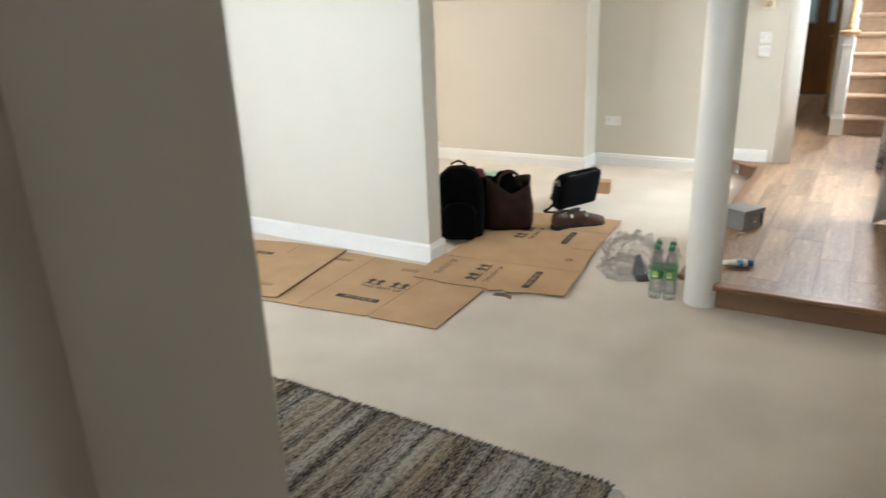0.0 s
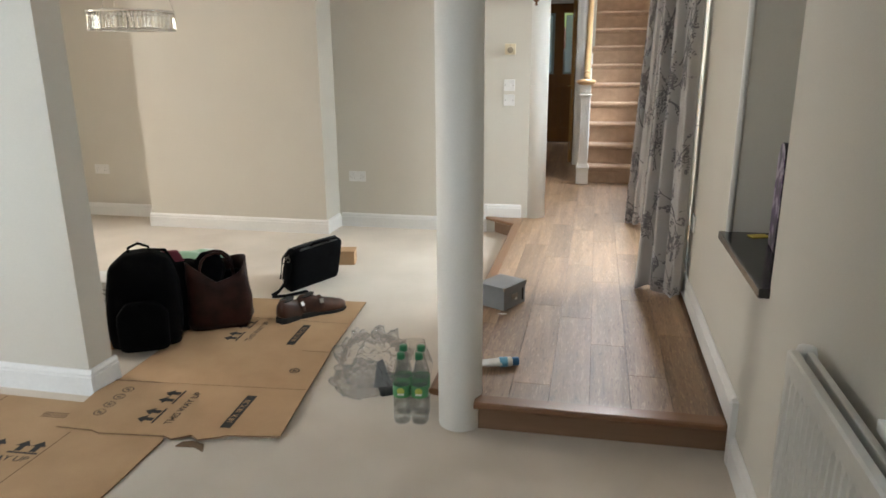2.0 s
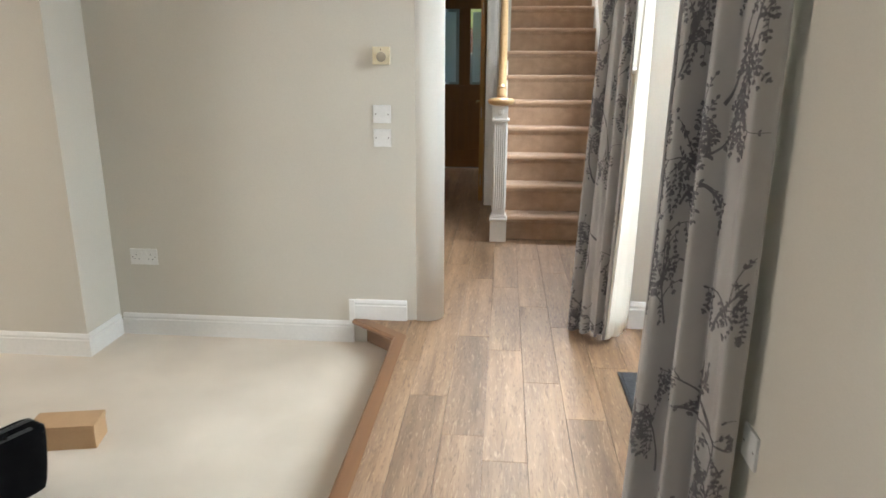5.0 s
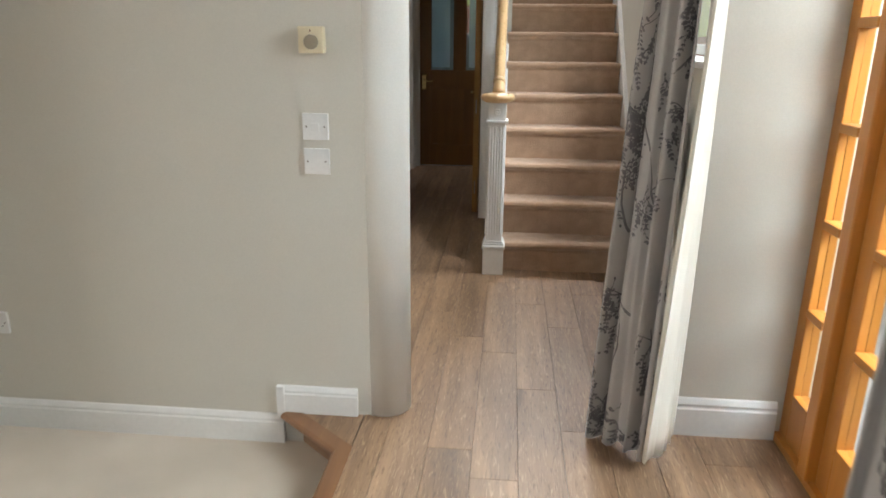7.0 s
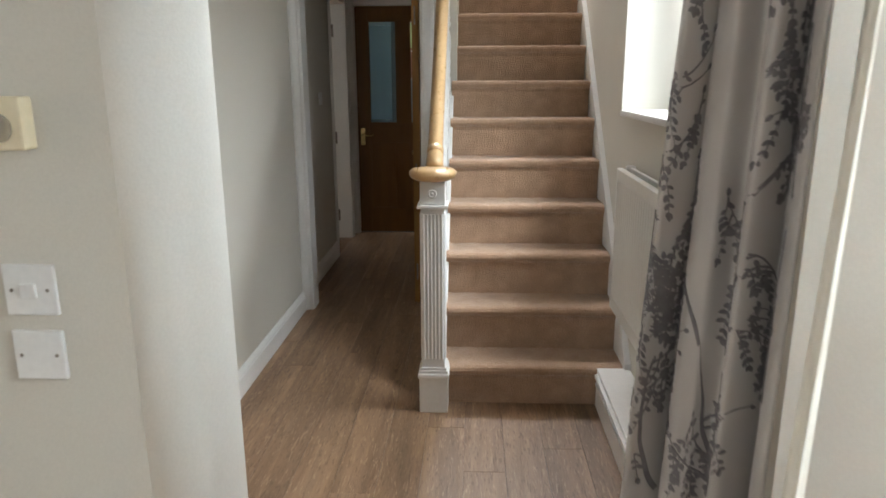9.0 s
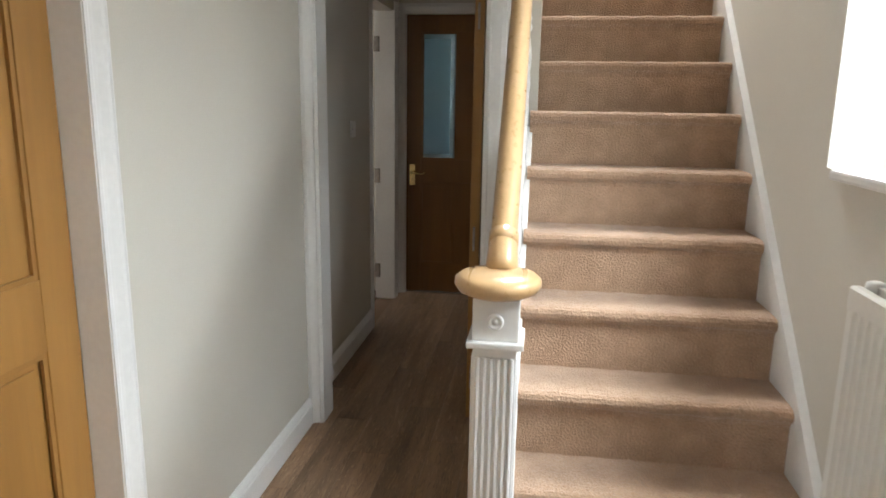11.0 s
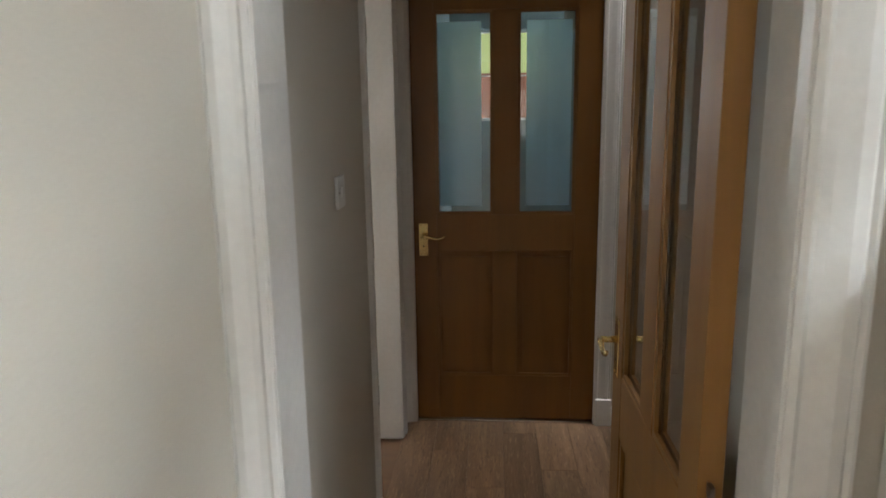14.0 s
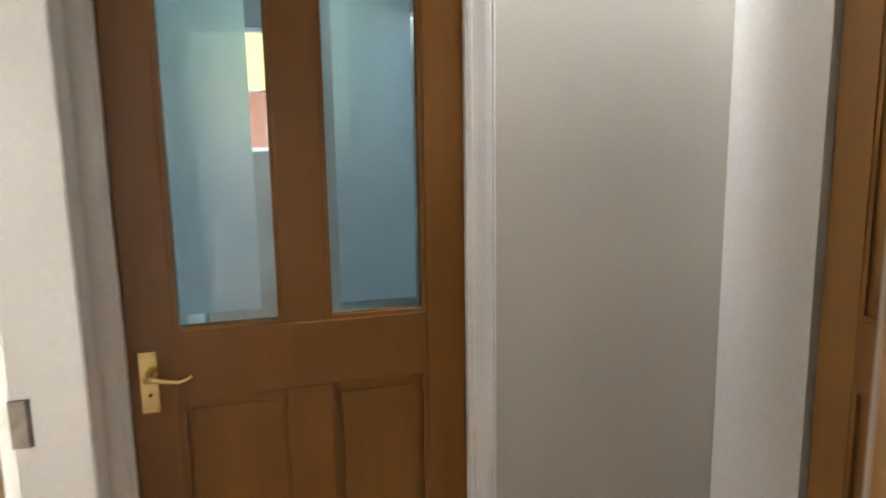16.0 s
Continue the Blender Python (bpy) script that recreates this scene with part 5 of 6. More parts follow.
def card_sheet(name, label, outline, z, t=0.007, sag=None):
    """A flattened carton: double-wall board with dark open edges."""
    c = thing(name, label, "cardboard", pose(0, 0, z))
    bm = prism(bmesh.new(), outline, 0.0, t)
    part("board", bm, M_CARD, c)
    bm = bmesh.new()
    for i in range(len(outline)):
        (x0, y0), (x1, y1) = outline[i], outline[(i + 1) % len(outline)]
        d = Vector((x1 - x0, y1 - y0, 0))
        n = Vector((d.y, -d.x, 0)).normalized() * 0.0006
        v = [bm.verts.new(p) for p in ((x0 + n.x, y0 + n.y, 0.001), (x1 + n.x, y1 + n.y, 0.001), (x1 + n.x, y1 + n.y, t - 0.0012), (x0 + n.x, y0 + n.y, t - 0.0012))]
        bm.faces.new(v)
    part("cut_edge", bm, M_CARD_EDGE, c, "dark corrugated cut edge")
    return c


def crease(parent, p0, p1, t, w=0.004):
    d = Vector((p1[0] - p0[0], p1[1] - p0[1], 0))
    a = math.degrees(math.atan2(d.y, d.x))
    part("crease", moved(block(0, -w / 2, 0, d.length, w / 2, 0.0005), pose(p0[0], p0[1], t, 0, 0, a)), M_CARD_EDGE, parent)


T = 0.007
# under-sheet beside the partition
b_out = [(-2.62, 3.245), (-2.30, 3.275), (-1.885, 3.332), (-1.88, 3.345), (-1.862, 3.347), (-1.858, 3.334), (-1.476, 3.366), (-1.495, 3.90), (-1.60, 4.10), (-2.60, 4.085)]
card_b = card_sheet("flattened_carton", "flattened brown cardboard carton on the carpet, arrows upright", b_out, 0.003)
crease(card_b, (-2.30, 3.28), (-2.36, 4.08), T)
crease(card_b, (-1.87, 3.36), (-1.88, 3.88), T)
arrows(card_b, pose(-2.03, 3.72, T, 0, 0, 4), 4, 1.0)
printed("THIS WAY UP", 0.045, pose(-2.03, 3.67, T + 0.0012, 0, 0, 4), card_b, M_INK)
size_bar(card_b, pose(-2.06, 3.50, T, 0, 0, 4), "18 X 18 X 20")
small_print(card_b, pose(-2.52, 3.96, T, 0, 0, 4))
small_print(card_b, pose(-2.02, 3.98, T, 0, 0, 4))
# sheet laid over its far end
a_out = [(-3.20, 3.13), (-2.80, 3.205), (-2.47, 3.285), (-2.455, 3.30), (-2.61, 4.09), (-3.02, 4.06), (-3.50, 3.95)]
card_a = card_sheet("flattened_carton", "flattened brown cardboard carton lying over another", a_out, 0.012, 0.012)
crease(card_a, (-2.83, 3.21), (-2.86, 3.42), 0.012)
crease(card_a, (-2.92, 3.86), (-2.96, 4.05), 0.012)
size_bar(card_a, pose(-3.13, 3.80, 0.012, 0, 0, 188), "18 X 18 X 20")
arrows(card_a, pose(-3.05, 3.50, 0.012, 0, 0, 188), 4, 1.0)
printed("THIS WAY UP", 0.045, pose(-3.05, 3.57, 0.0132, 0, 0, 188), card_a, M_INK)
small_print(card_a, pose(-2.67, 3.40, 0.012, 0, 0, 188))
small_print(card_a, pose(-3.05, 3.33, 0.012, 0, 0, 188))
# long sheet running into the back of the room
c_out = [(-1.955, 3.895), (-1.80, 3.898), (-1.76, 3.885), (-1.50, 3.915), (-1.46, 3.90), (-1.40, 3.94), (-1.36, 3.915), (-1.29, 3.95), (-1.27, 3.965), (-1.066, 3.998), (-1.112, 4.36), (-1.158, 4.745), (-1.163, 4.75), (-1.216, 5.465), (-2.01, 5.39), (-2.0, 4.72), (-1.98, 4.30), (-2.0, 4.18)]
card_c = card_sheet("flattened_carton", "long flattened brown carton with torn front flap", c_out, 0.011, 0.008)
crease(card_c, (-1.985, 4.285), (-1.12, 4.365), 0.008, 0.003)
crease(card_c, (-1.78, 4.305), (-1.99, 4.29), 0.008, 0.007)
crease(card_c, (-1.30, 4.745), (-1.162, 4.752), 0.008, 0.005)
crease(card_c, (-1.99, 5.10), (-1.19, 5.12), 0.008, 0.003)
arrows(card_c, pose(-1.62, 4.12, 0.008, 0, 0, 94), 4, 0.95)
printed("THIS WAY UP", 0.043, pose(-1.545, 4.12, 0.0092, 0, 0, 94), card_c, M_INK)
size_bar(card_c, pose(-1.31, 4.14, 0.008, 0, 0, 94), "18 X 18 X 20", 0.26)
marks(card_c, pose(-1.86, 4.02, 0.008, 0, 0, 94), 4)
arrows(card_c, pose(-1.70, 4.93, 0.008, 0, 0, 94), 4, 0.95)
printed("THIS WAY UP", 0.043, pose(-1.63, 4.93, 0.0092, 0, 0, 94), card_c, M_INK)
size_bar(card_c, pose(-1.40, 4.93, 0.008, 0, 0, 94), "18 X 18 X 20", 0.26)
marks(card_c, pose(-1.245, 4.53, 0.008, 0, 0, 94), 1)
marks(card_c, pose(-1.88, 5.25, 0.008, 0, 0, 94), 2)
tagged(part("torn_scrap", moved(prism(bmesh.new(), [(0, 0), (0.07, 0.01), (0.12, -0.012), (0.10, 0.03), (0.05, 0.045), (0.01, 0.03)], 0, 0.006), pose(-1.43, 3.878, 0.0)), M_CARD_EDGE), "torn scrap of brown cardboard on the carpet", "scrap")


def soft_body(outline, depth, taper, seed, bulge=0.25, levels=2):
    """A stuffed shape: side outline in x and z, extruded along y and swelled."""
    bm = prism(bmesh.new(), outline, -depth / 2, depth / 2)
    moved(bm, pose(0, 0, 0, 90, 0, 0))
    bmesh.ops.subdivide_edges(bm, edges=bm.edges[:], cuts=levels, use_grid_fill=True)
    rg = random.Random(seed)
    zs = [v.co.z for v in bm.verts]
    z0, z1 = min(zs), max(zs)
    for v in bm.verts:
        f = (v.co.z - z0) / (z1 - z0)
        v.co.y *= 1 - taper * f
        n = noise.noise_vector(v.co * 7 + Vector((seed, 0, 0)))
        if f > 0.03:
            v.co += n * 0.012
    return bm


def smooth_part(name, bm, mat, parent, label="", level=2):
    ob = part(name, bm, mat, parent, label, True)
    m = ob.modifiers.new("soft", "SUBSURF")
    m.levels = m.render_levels = level
    return ob


# black backpack standing on the carpet
pack = thing("backpack", "tall black nylon backpack standing behind the partition", "backpack", pose(-2.10, 4.70, 0.012, 0, 0, 28))
out = [(-0.16, 0.0), (0.15, 0.0), (0.17, 0.10), (0.165, 0.32), (0.13, 0.44), (0.05, 0.485), (-0.07, 0.48), (-0.135, 0.42), (-0.165, 0.28), (-0.175, 0.10)]
smooth_part("body", soft_body(out, 0.23, 0.3, 1), M_BLACK, pack)
pock = [(-0.115, 0.02), (0.115, 0.02), (0.12, 0.2), (0.06, 0.26), (-0.06, 0.26), (-0.12, 0.2)]
smooth_part("front_pocket", moved(soft_body(pock, 0.09, 0.35, 2), pose(0, -0.135, 0)), M_BLACK, pack)
part("grab_handle", tube(bmesh.new(), [(-0.05, 0.0, 0.455), (-0.045, 0.0, 0.50), (0.0, 0.0, 0.52), (0.045, 0.0, 0.50), (0.05, 0.0, 0.455)], 0.011, 10, 0.6), M_BLACK, pack, "", True)
part("zip", tube(bmesh.new(), [(-0.155, -0.075, 0.12), (-0.14, -0.065, 0.33), (-0.08, -0.055, 0.43), (0.03, -0.055, 0.44), (0.11, -0.06, 0.37), (0.145, -0.075, 0.12)], 0.005, 8), M_BLACK_GLOSS, pack)
for x in (-0.1, 0.1):
    part("strap", tube(bmesh.new(), [(x * 0.5, 0.09, 0.45), (x, 0.145, 0.36), (x * 1.15, 0.16, 0.2), (x * 1.1, 0.12, 0.04)], 0.026, 10, 0.28), M_BLACK, pack)
# a second bag with a red lining beside it
bag2 = thing("holdall", "open black holdall with a dark red lining", "bag", pose(-2.04, 4.93, 0.012, 0, 0, 24))
out = [(-0.15, 0.0), (0.17, 0.0), (0.18, 0.18), (0.15, 0.33), (0.05, 0.37), (-0.08, 0.37), (-0.15, 0.29), (-0.165, 0.12)]
smooth_part("body", soft_body(out, 0.2, 0.3, 5), M_BLACK, bag2)
flap = [(-0.075, 0.25), (0.075, 0.25), (0.08, 0.38), (0.045, 0.44), (-0.045, 0.44), (-0.08, 0.38)]
smooth_part("lining", moved(soft_body(flap, 0.04, 0.2, 6), pose(-0.10, -0.03, 0.0, 0, 8, 15)), M_RED, bag2, "dark red lining")
smooth_part("side_flap", moved(soft_body(flap, 0.05, 0.2, 7), pose(0.085, -0.02, -0.03, 0, 10, -10)), M_BLACK, bag2)
part("rim", tube(bmesh.new(), [(-0.185, -0.03, 0.28), (-0.18, -0.03, 0.39), (-0.13, -0.03, 0.445), (-0.06, -0.03, 0.44), (-0.02, -0.03, 0.36)], 0.009, 8), M_BLACK, bag2)

# brown leather tote with twin handles
tote = thing("tote_bag", "dark brown leather tote bag, half open, standing on cardboard", "bag", pose(-1.87, 4.99, 0.02, 0, 0, 30))
bm = bmesh.new()
rings = []
for f, w, d in ((0, 0.15, 0.08), (0.12, 0.168, 0.095), (0.45, 0.165, 0.09), (0.8, 0.15, 0.085), (1.0, 0.148, 0.082)):
    ring = []
    for i in range(32):
        a = 2 * math.pi * i / 32
        c, s_ = math.cos(a), math.sin(a)
        k = (abs(c) ** 4 + abs(s_) ** 4) ** -0.25
        z = 0.345 * f + (0.02 * math.sin(2 * a + 0.6) + 0.075 * min(0, s_) * (1 - abs(c)) if f > 0.7 else 0) * f
        ring.append(bm.verts.new((w * c * k + 0.006 * math.sin(5 * a + 7 * f), d * s_ * k + 0.008 * math.sin(3 * a + 9 * f), z)))
    rings.append(ring)
for a, b in zip(rings, rings[1:]):
    for i in range(32):
        bm.faces.new((a[i], a[(i + 1) % 32], b[(i + 1) % 32], b[i]))
bm.faces.new(rings[0][::-1])
body = part("body", bm, M_LEATHER, tote, "", True)
so = body.modifiers.new("thickness", "SOLIDIFY")
so.thickness = 0.005
for y in (-0.05, 0.05):
    part("handle", tube(bmesh.new(), [(-0.08, y, 0.27), (-0.08, y, 0.33), (-0.068, y * 0.9, 0.368), (-0.04, y * 0.7, 0.392), (0.0, y * 0.5, 0.4), (0.035, y * 0.5, 0.392), (0.062, y * 0.7, 0.368), (0.078, y * 0.8, 0.33), (0.085, y, 0.27)], 0.007, 10), M_LEATHER, tote, "", True)
part("seam", tube(bmesh.new(), [(-0.168, -0.02, 0.03), (-0.172, -0.02, 0.2), (-0.16, -0.02, 0.32)], 0.004, 6), M_LEATHER, tote)
part("contents", block(-0.12, -0.03, 0.1, 0.12, 0.03, 0.30, 0.02), M_BLACK, tote, "dark folded contents")

# mint shopping bag with a kitchen roll
sack = thing("shopping_bag", "mint green plastic shopping bag slumped round paper rolls", "bag", pose(-2.14, 5.27, 0.0, 0, 0, 25) @ Matrix.Diagonal((1.05, 1, 1.12, 1)))
bm = bmesh.new()
bmesh.ops.create_icosphere(bm, subdivisions=4, radius=1)
for v in bm.verts:
    n = noise.noise(v.co * 2.6) * 0.22 + abs(noise.noise(v.co * 6.0)) * 0.16
    v.co = Vector((v.co.x * 0.22 * (1 + n), v.co.y * 0.12 * (1 + n), max(0.004, 0.14 + v.co.z * 0.145 * (1 + 1.0 * n))))
part("film", bm, M_GREEN_BAG, sack, "", True)
roll = part("paper_roll", moved(lathe(bmesh.new(), [(0.022, 0.0), (0.06, 0.0), (0.06, 0.23), (0.022, 0.23), (0.022, 0.0)], 0, 0, 28, False), pose(0.02, 0.03, 0.06, 8, 0, 30)), M_PAPER, sack, "white kitchen roll with a hollow core", True)

# wicker basket with a blue bottle, and a printed box behind
basket = thing("wicker_basket", "small honey-coloured wicker basket behind the partition", "basket", pose(-2.345, 4.66, 0.0, 0, 0, 10))
for j in range(9):
    w, d = 0.10 + j * 0.002, 0.075 + j * 0.0015
    pts = []
    for i in range(41):
        a = 2 * math.pi * i / 40
        c, s_ = math.cos(a), math.sin(a)
        k = (abs(c) ** 5 + abs(s_) ** 5) ** -0.2
        wv = 0.0035 * math.sin(20 * a + j * math.pi)
        pts.append(((w + wv) * c * k, (d + wv) * s_ * k, 0.008 + j * 0.0155))
    part("weave", tube(bmesh.new(), pts, 0.0078, 6), M_WICKER, basket)
part("base", block(-0.095, -0.07, 0.001, 0.095, 0.07, 0.01, 0.003), M_WICKER, basket)
bottle = thing("blue_bottle", "blue plastic bottle with screw cap in the basket", "bottle", pose(-2.355, 4.65, 0.011))
part("body", lathe(bmesh.new(), [(0.030, 0.0), (0.034, 0.005), (0.034, 0.125), (0.03, 0.15), (0.018, 0.165)], 0, 0, 24), M_BLUE, bottle, "", True)
part("cap", lathe(bmesh.new(), [(0.02, 0.165), (0.021, 0.168), (0.021, 0.20), (0.018, 0.205)], 0, 0, 24), M_BLUE, bottle, "", True)
pbox = thing("patterned_box", "white box printed with thin curling lines", "box", pose(-2.62, 5.02, 0.0, 0, 0, 20))
part("carton", block(-0.16, -0.11, 0, 0.16, 0.11, 0.23, 0.004), M_PAPER, pbox)
for i in range(5):
    pts = [(-0.14 + 0.28 * k / 16, -0.1115, 0.03 + i * 0.042 + 0.014 * math.sin(k * 0.9 + i * 1.7)) for k in range(17)]
    part("printed_line", tube(bmesh.new(), pts, 0.0018, 5), M_INK, pbox)

# black laptop bag lying against a small carton
case = thing("laptop_bag", "black nylon laptop bag with trailing shoulder strap", "bag", pose(-1.70, 5.80, 0.0, 0, 0, 66) @ pose(0, 0, 0, 14, 0, 0))
out = [(-0.20, 0.0), (0.20, 0.0), (0.21, 0.03), (0.21, 0.255), (0.18, 0.285), (-0.18, 0.285), (-0.21, 0.255), (-0.21, 0.03)]
smooth_part("body", soft_body(out, 0.12, 0.15, 11), M_BLACK, case)
fp = [(-0.165, 0.02), (0.165, 0.02), (0.17, 0.05), (0.165, 0.195), (-0.165, 0.195), (-0.17, 0.05)]
smooth_part("front_pocket", moved(soft_body(fp, 0.06, 0.2, 12), pose(0, 0.075, 0)), M_BLACK, case)
part("zip", tube(bmesh.new(), [(-0.19, -0.03, 0.05), (-0.19, -0.03, 0.25), (-0.15, -0.03, 0.282), (0.15, -0.03, 0.282), (0.19, -0.03, 0.25), (0.19, -0.03, 0.05)], 0.006, 8), M_BLACK_GLOSS, case)
for off, hi in ((0.005, 0.27), (0.055, 0.235)):
    part("zip", tube(bmesh.new(), [(-0.214, off, 0.06), (-0.215, off, hi - 0.03), (-0.17, off, hi + 0.018), (0.17, off, hi + 0.018), (0.214, off, hi - 0.03)], 0.006, 8), M_BLACK_GLOSS, case)
part("pocket_seam", tube(bmesh.new(), [(-0.165, 0.108, 0.13), (0.0, 0.112, 0.125), (0.165, 0.108, 0.13)], 0.004, 6), M_BLACK_GLOSS, case)
part("strap_ring", moved(lathe(bmesh.new(), [(0.016, -0.003), (0.02, 0.0), (0.016, 0.003), (0.013, 0.0), (0.016, -0.003)], 0, 0, 18, False), pose(-0.222, 0.0, 0.22, 0, 90, 0)), M_STEEL, case, "metal strap ring")
part("handle", tube(bmesh.new(), [(-0.07, -0.02, 0.275), (-0.065, -0.04, 0.31), (0.0, -0.055, 0.32), (0.065, -0.04, 0.31), (0.07, -0.02, 0.275)], 0.011, 10, 0.7), M_BLACK, case, "", True)
strap = tube(bmesh.new(), [(-1.75, 5.60, 0.235), (-1.735, 5.565, 0.16), (-1.75, 5.54, 0.08), (-1.785, 5.515, 0.03), (-1.815, 5.50, 0.010), (-1.80, 5.475, 0.009), (-1.74, 5.50, 0.009), (-1.68, 5.56, 0.010), (-1.64, 5.60, 0.012)], [0.022] * 9, 10, 0.25)
sob = part("shoulder_strap", moved(strap, (pose(-1.70, 5.80, 0.0, 0, 0, 66) @ pose(0, 0, 0, 14, 0, 0)).inverted()), M_BLACK, case, "", True)
kbox = thing("small_carton", "small closed kraft cardboard carton on the carpet", "box", pose(-1.67, 6.25, 0.0, 0, 0, 12))
part("carton", block(-0.13, -0.06, 0, 0.11, 0.06, 0.085, 0.002), M_CARD, kbox)
part("lid", block(-0.132, -0.062, 0.078, 0.112, 0.062, 0.098, 0.002), M_CARD, kbox)


def shoe(m, seed):
    """A low leather shoe: toe towards +x."""
    sh = thing("shoe", "dark brown leather buckle shoe on the cardboard", "shoe", m, "pair of shoes")
    bm = bmesh.new()
    rings = []
    for x, w, h, zc in ((-0.13, 0.020, 0.030, 0.035), (-0.118, 0.033, 0.066, 0.025), (-0.08, 0.036, 0.072, 0.018), (-0.03, 0.036, 0.062, 0.016), (0.03, 0.042, 0.05, 0.014), (0.08, 0.046, 0.04, 0.013), (0.12, 0.040, 0.033, 0.012), (0.147, 0.024, 0.024, 0.012), (0.156, 0.006, 0.012, 0.014)):
        rings.append([bm.verts.new((x, w * math.cos(a), zc + (h if math.sin(a) > 0 else 0.010) * math.sin(a))) for a in [2 * math.pi * i / 20 for i in range(20)]])
    for a, b in zip(rings, rings[1:]):
        for i in range(20):
            bm.faces.new((a[i], a[(i + 1) % 20], b[(i + 1) % 20], b[i]))
    bm.faces.new(rings[0][::-1])
    bm.faces.new(rings[-1])
    smooth_part("upper", bm, M_SHOE, sh, "", 1)
    part("opening", moved(lathe(bmesh.new(), [(0.026, 0.0), (0.028, 0.004), (0.022, 0.005)], 0, 0, 20), pose(-0.07, 0, 0.082, 0, -6, 0) @ Matrix.Diagonal((1.55, 1, 1, 1))), M_DARK, sh, "dark shoe opening")
    sole = [(-0.132, -0.022), (-0.11, -0.036), (-0.02, -0.036), (0.06, -0.048), (0.12, -0.042), (0.155, -0.015), (0.155, 0.015), (0.12, 0.042), (0.06, 0.048), (-0.02, 0.036), (-0.11, 0.036), (-0.132, 0.022)]
    part("sole", prism(bmesh.new(), sole, 0.0, 0.009), M_DARK, sh, "dark rubber sole")
    part("heel", prism(bmesh.new(), [p for p in sole if p[0] < 0] + [], -0.001, 0.02), M_DARK, sh)
    part("strap", tube(bmesh.new(), [(0.0, -0.044, 0.03), (0.0, -0.038, 0.055), (0.0, 0.0, 0.072), (0.0, 0.038, 0.055), (0.0, 0.044, 0.03)], 0.013, 8, 0.25), M_SHOE, sh)
    part("buckle", moved(block(-0.011, -0.009, 0, 0.011, 0.009, 0.004, 0.001), pose(0.0, -0.036, 0.058, 50, 0, 0)), M_STEEL, sh)
    return sh


shoe(pose(-1.505, 5.165, 0.0215, 0, 0, 62) @ Matrix.Diagonal((1, 1.15, 1.4, 1)), 1)
shoe(pose(-1.415, 5.245, 0.0215, 0, 0, 44) @ Matrix.Diagonal((1, 1.15, 1.4, 1)), 2)


def bottle_pack():
    """Six tall water bottles in shrink film."""
    pk = thing("bottle_pack", "film-wrapped pack of clear water bottles with green caps", "bottles", pose(-0.628, 4.305, 0.0, 0, 0, 8))
    prof = [(0.028, 0.0), (0.033, 0.006), (0.034, 0.03), (0.032, 0.036), (0.034, 0.042), (0.034, 0.10), (0.032, 0.106), (0.034, 0.112), (0.034, 0.165), (0.030, 0.195), (0.018, 0.235), (0.013, 0.255), (0.013, 0.272)]
    me_b = mesh("bottle", lathe(bmesh.new(), prof, 0, 0, 20), M_PET, True)
    me_w = mesh("water", lathe(bmesh.new(), [(0.0325, 0.150), (0.033, 0.152)], 0, 0, 20), M_WATER, True)
    me_c = mesh("cap", lathe(bmesh.new(), [(0.0155, 0.268), (0.016, 0.27), (0.016, 0.288), (0.014, 0.291)], 0, 0, 18), M_CAP, True)
    me_l = mesh("label", lathe(bmesh.new(), [(0.0346, 0.115), (0.0346, 0.163), (0.0342, 0.163), (0.0342, 0.115), (0.0346, 0.115)], 0, 0, 24, False), M_LABEL, True)
    for i in range(2):
        for j in range(2):
            b = new("bottle", me_b)
            b.parent = pk
            b.matrix_basis = pose(-0.035 + i * 0.07, -0.07 + j * 0.075, 0.001)
            b.visible_shadow = False
            for nm, me in (("water", me_w), ("cap", me_c), ("label", me_l)):
                o = new(nm, me)
                o.parent = b
                o.visible_shadow = nm != "water"
            part("label_panel", moved(lathe(bmesh.new(), [(0.015, 0.0), (0.015, 0.0008)], 0, 0, 18), pose(0, -0.0346, 0.145, 90, 0, 0) @ Matrix.Diagonal((1, 0.9, 1, 1))), M_YELLOW_GREEN, b, "yellow-green oval on the label")
            part("label_lettering", block(-0.013, -0.0368, 0.128, 0.013, -0.036, 0.135), M_PAPER, b, "white lettering band")
    bm = bmesh.new()
    rings = []
    for z, w, d in ((0.178, 0.0745, 0.1095), (0.19, 0.074, 0.109), (0.225, 0.066, 0.10), (0.268, 0.05, 0.085), (0.291, 0.046, 0.08)):
        rings.append([bm.verts.new((w * c * k + rg.uniform(-0.002, 0.002), d * s_ * k + rg.uniform(-0.002, 0.002), z)) for rg in [random.Random(int(z * 1000))] for i in range(36) for c, s_ in [(math.cos(2 * math.pi * i / 36), math.sin(2 * math.pi * i / 36))] for k in [(abs(c) ** 6 + abs(s_) ** 6) ** (-1 / 6)]])
    for a, b in zip(rings, rings[1:]):
        for i in range(36):
            bm.faces.new((a[i], a[(i + 1) % 36], b[(i + 1) % 36], b[i]))
    f = part("shrink_film", bm, M_FILM, pk, "clear crinkled shrink film", True)
    f.visible_shadow = False


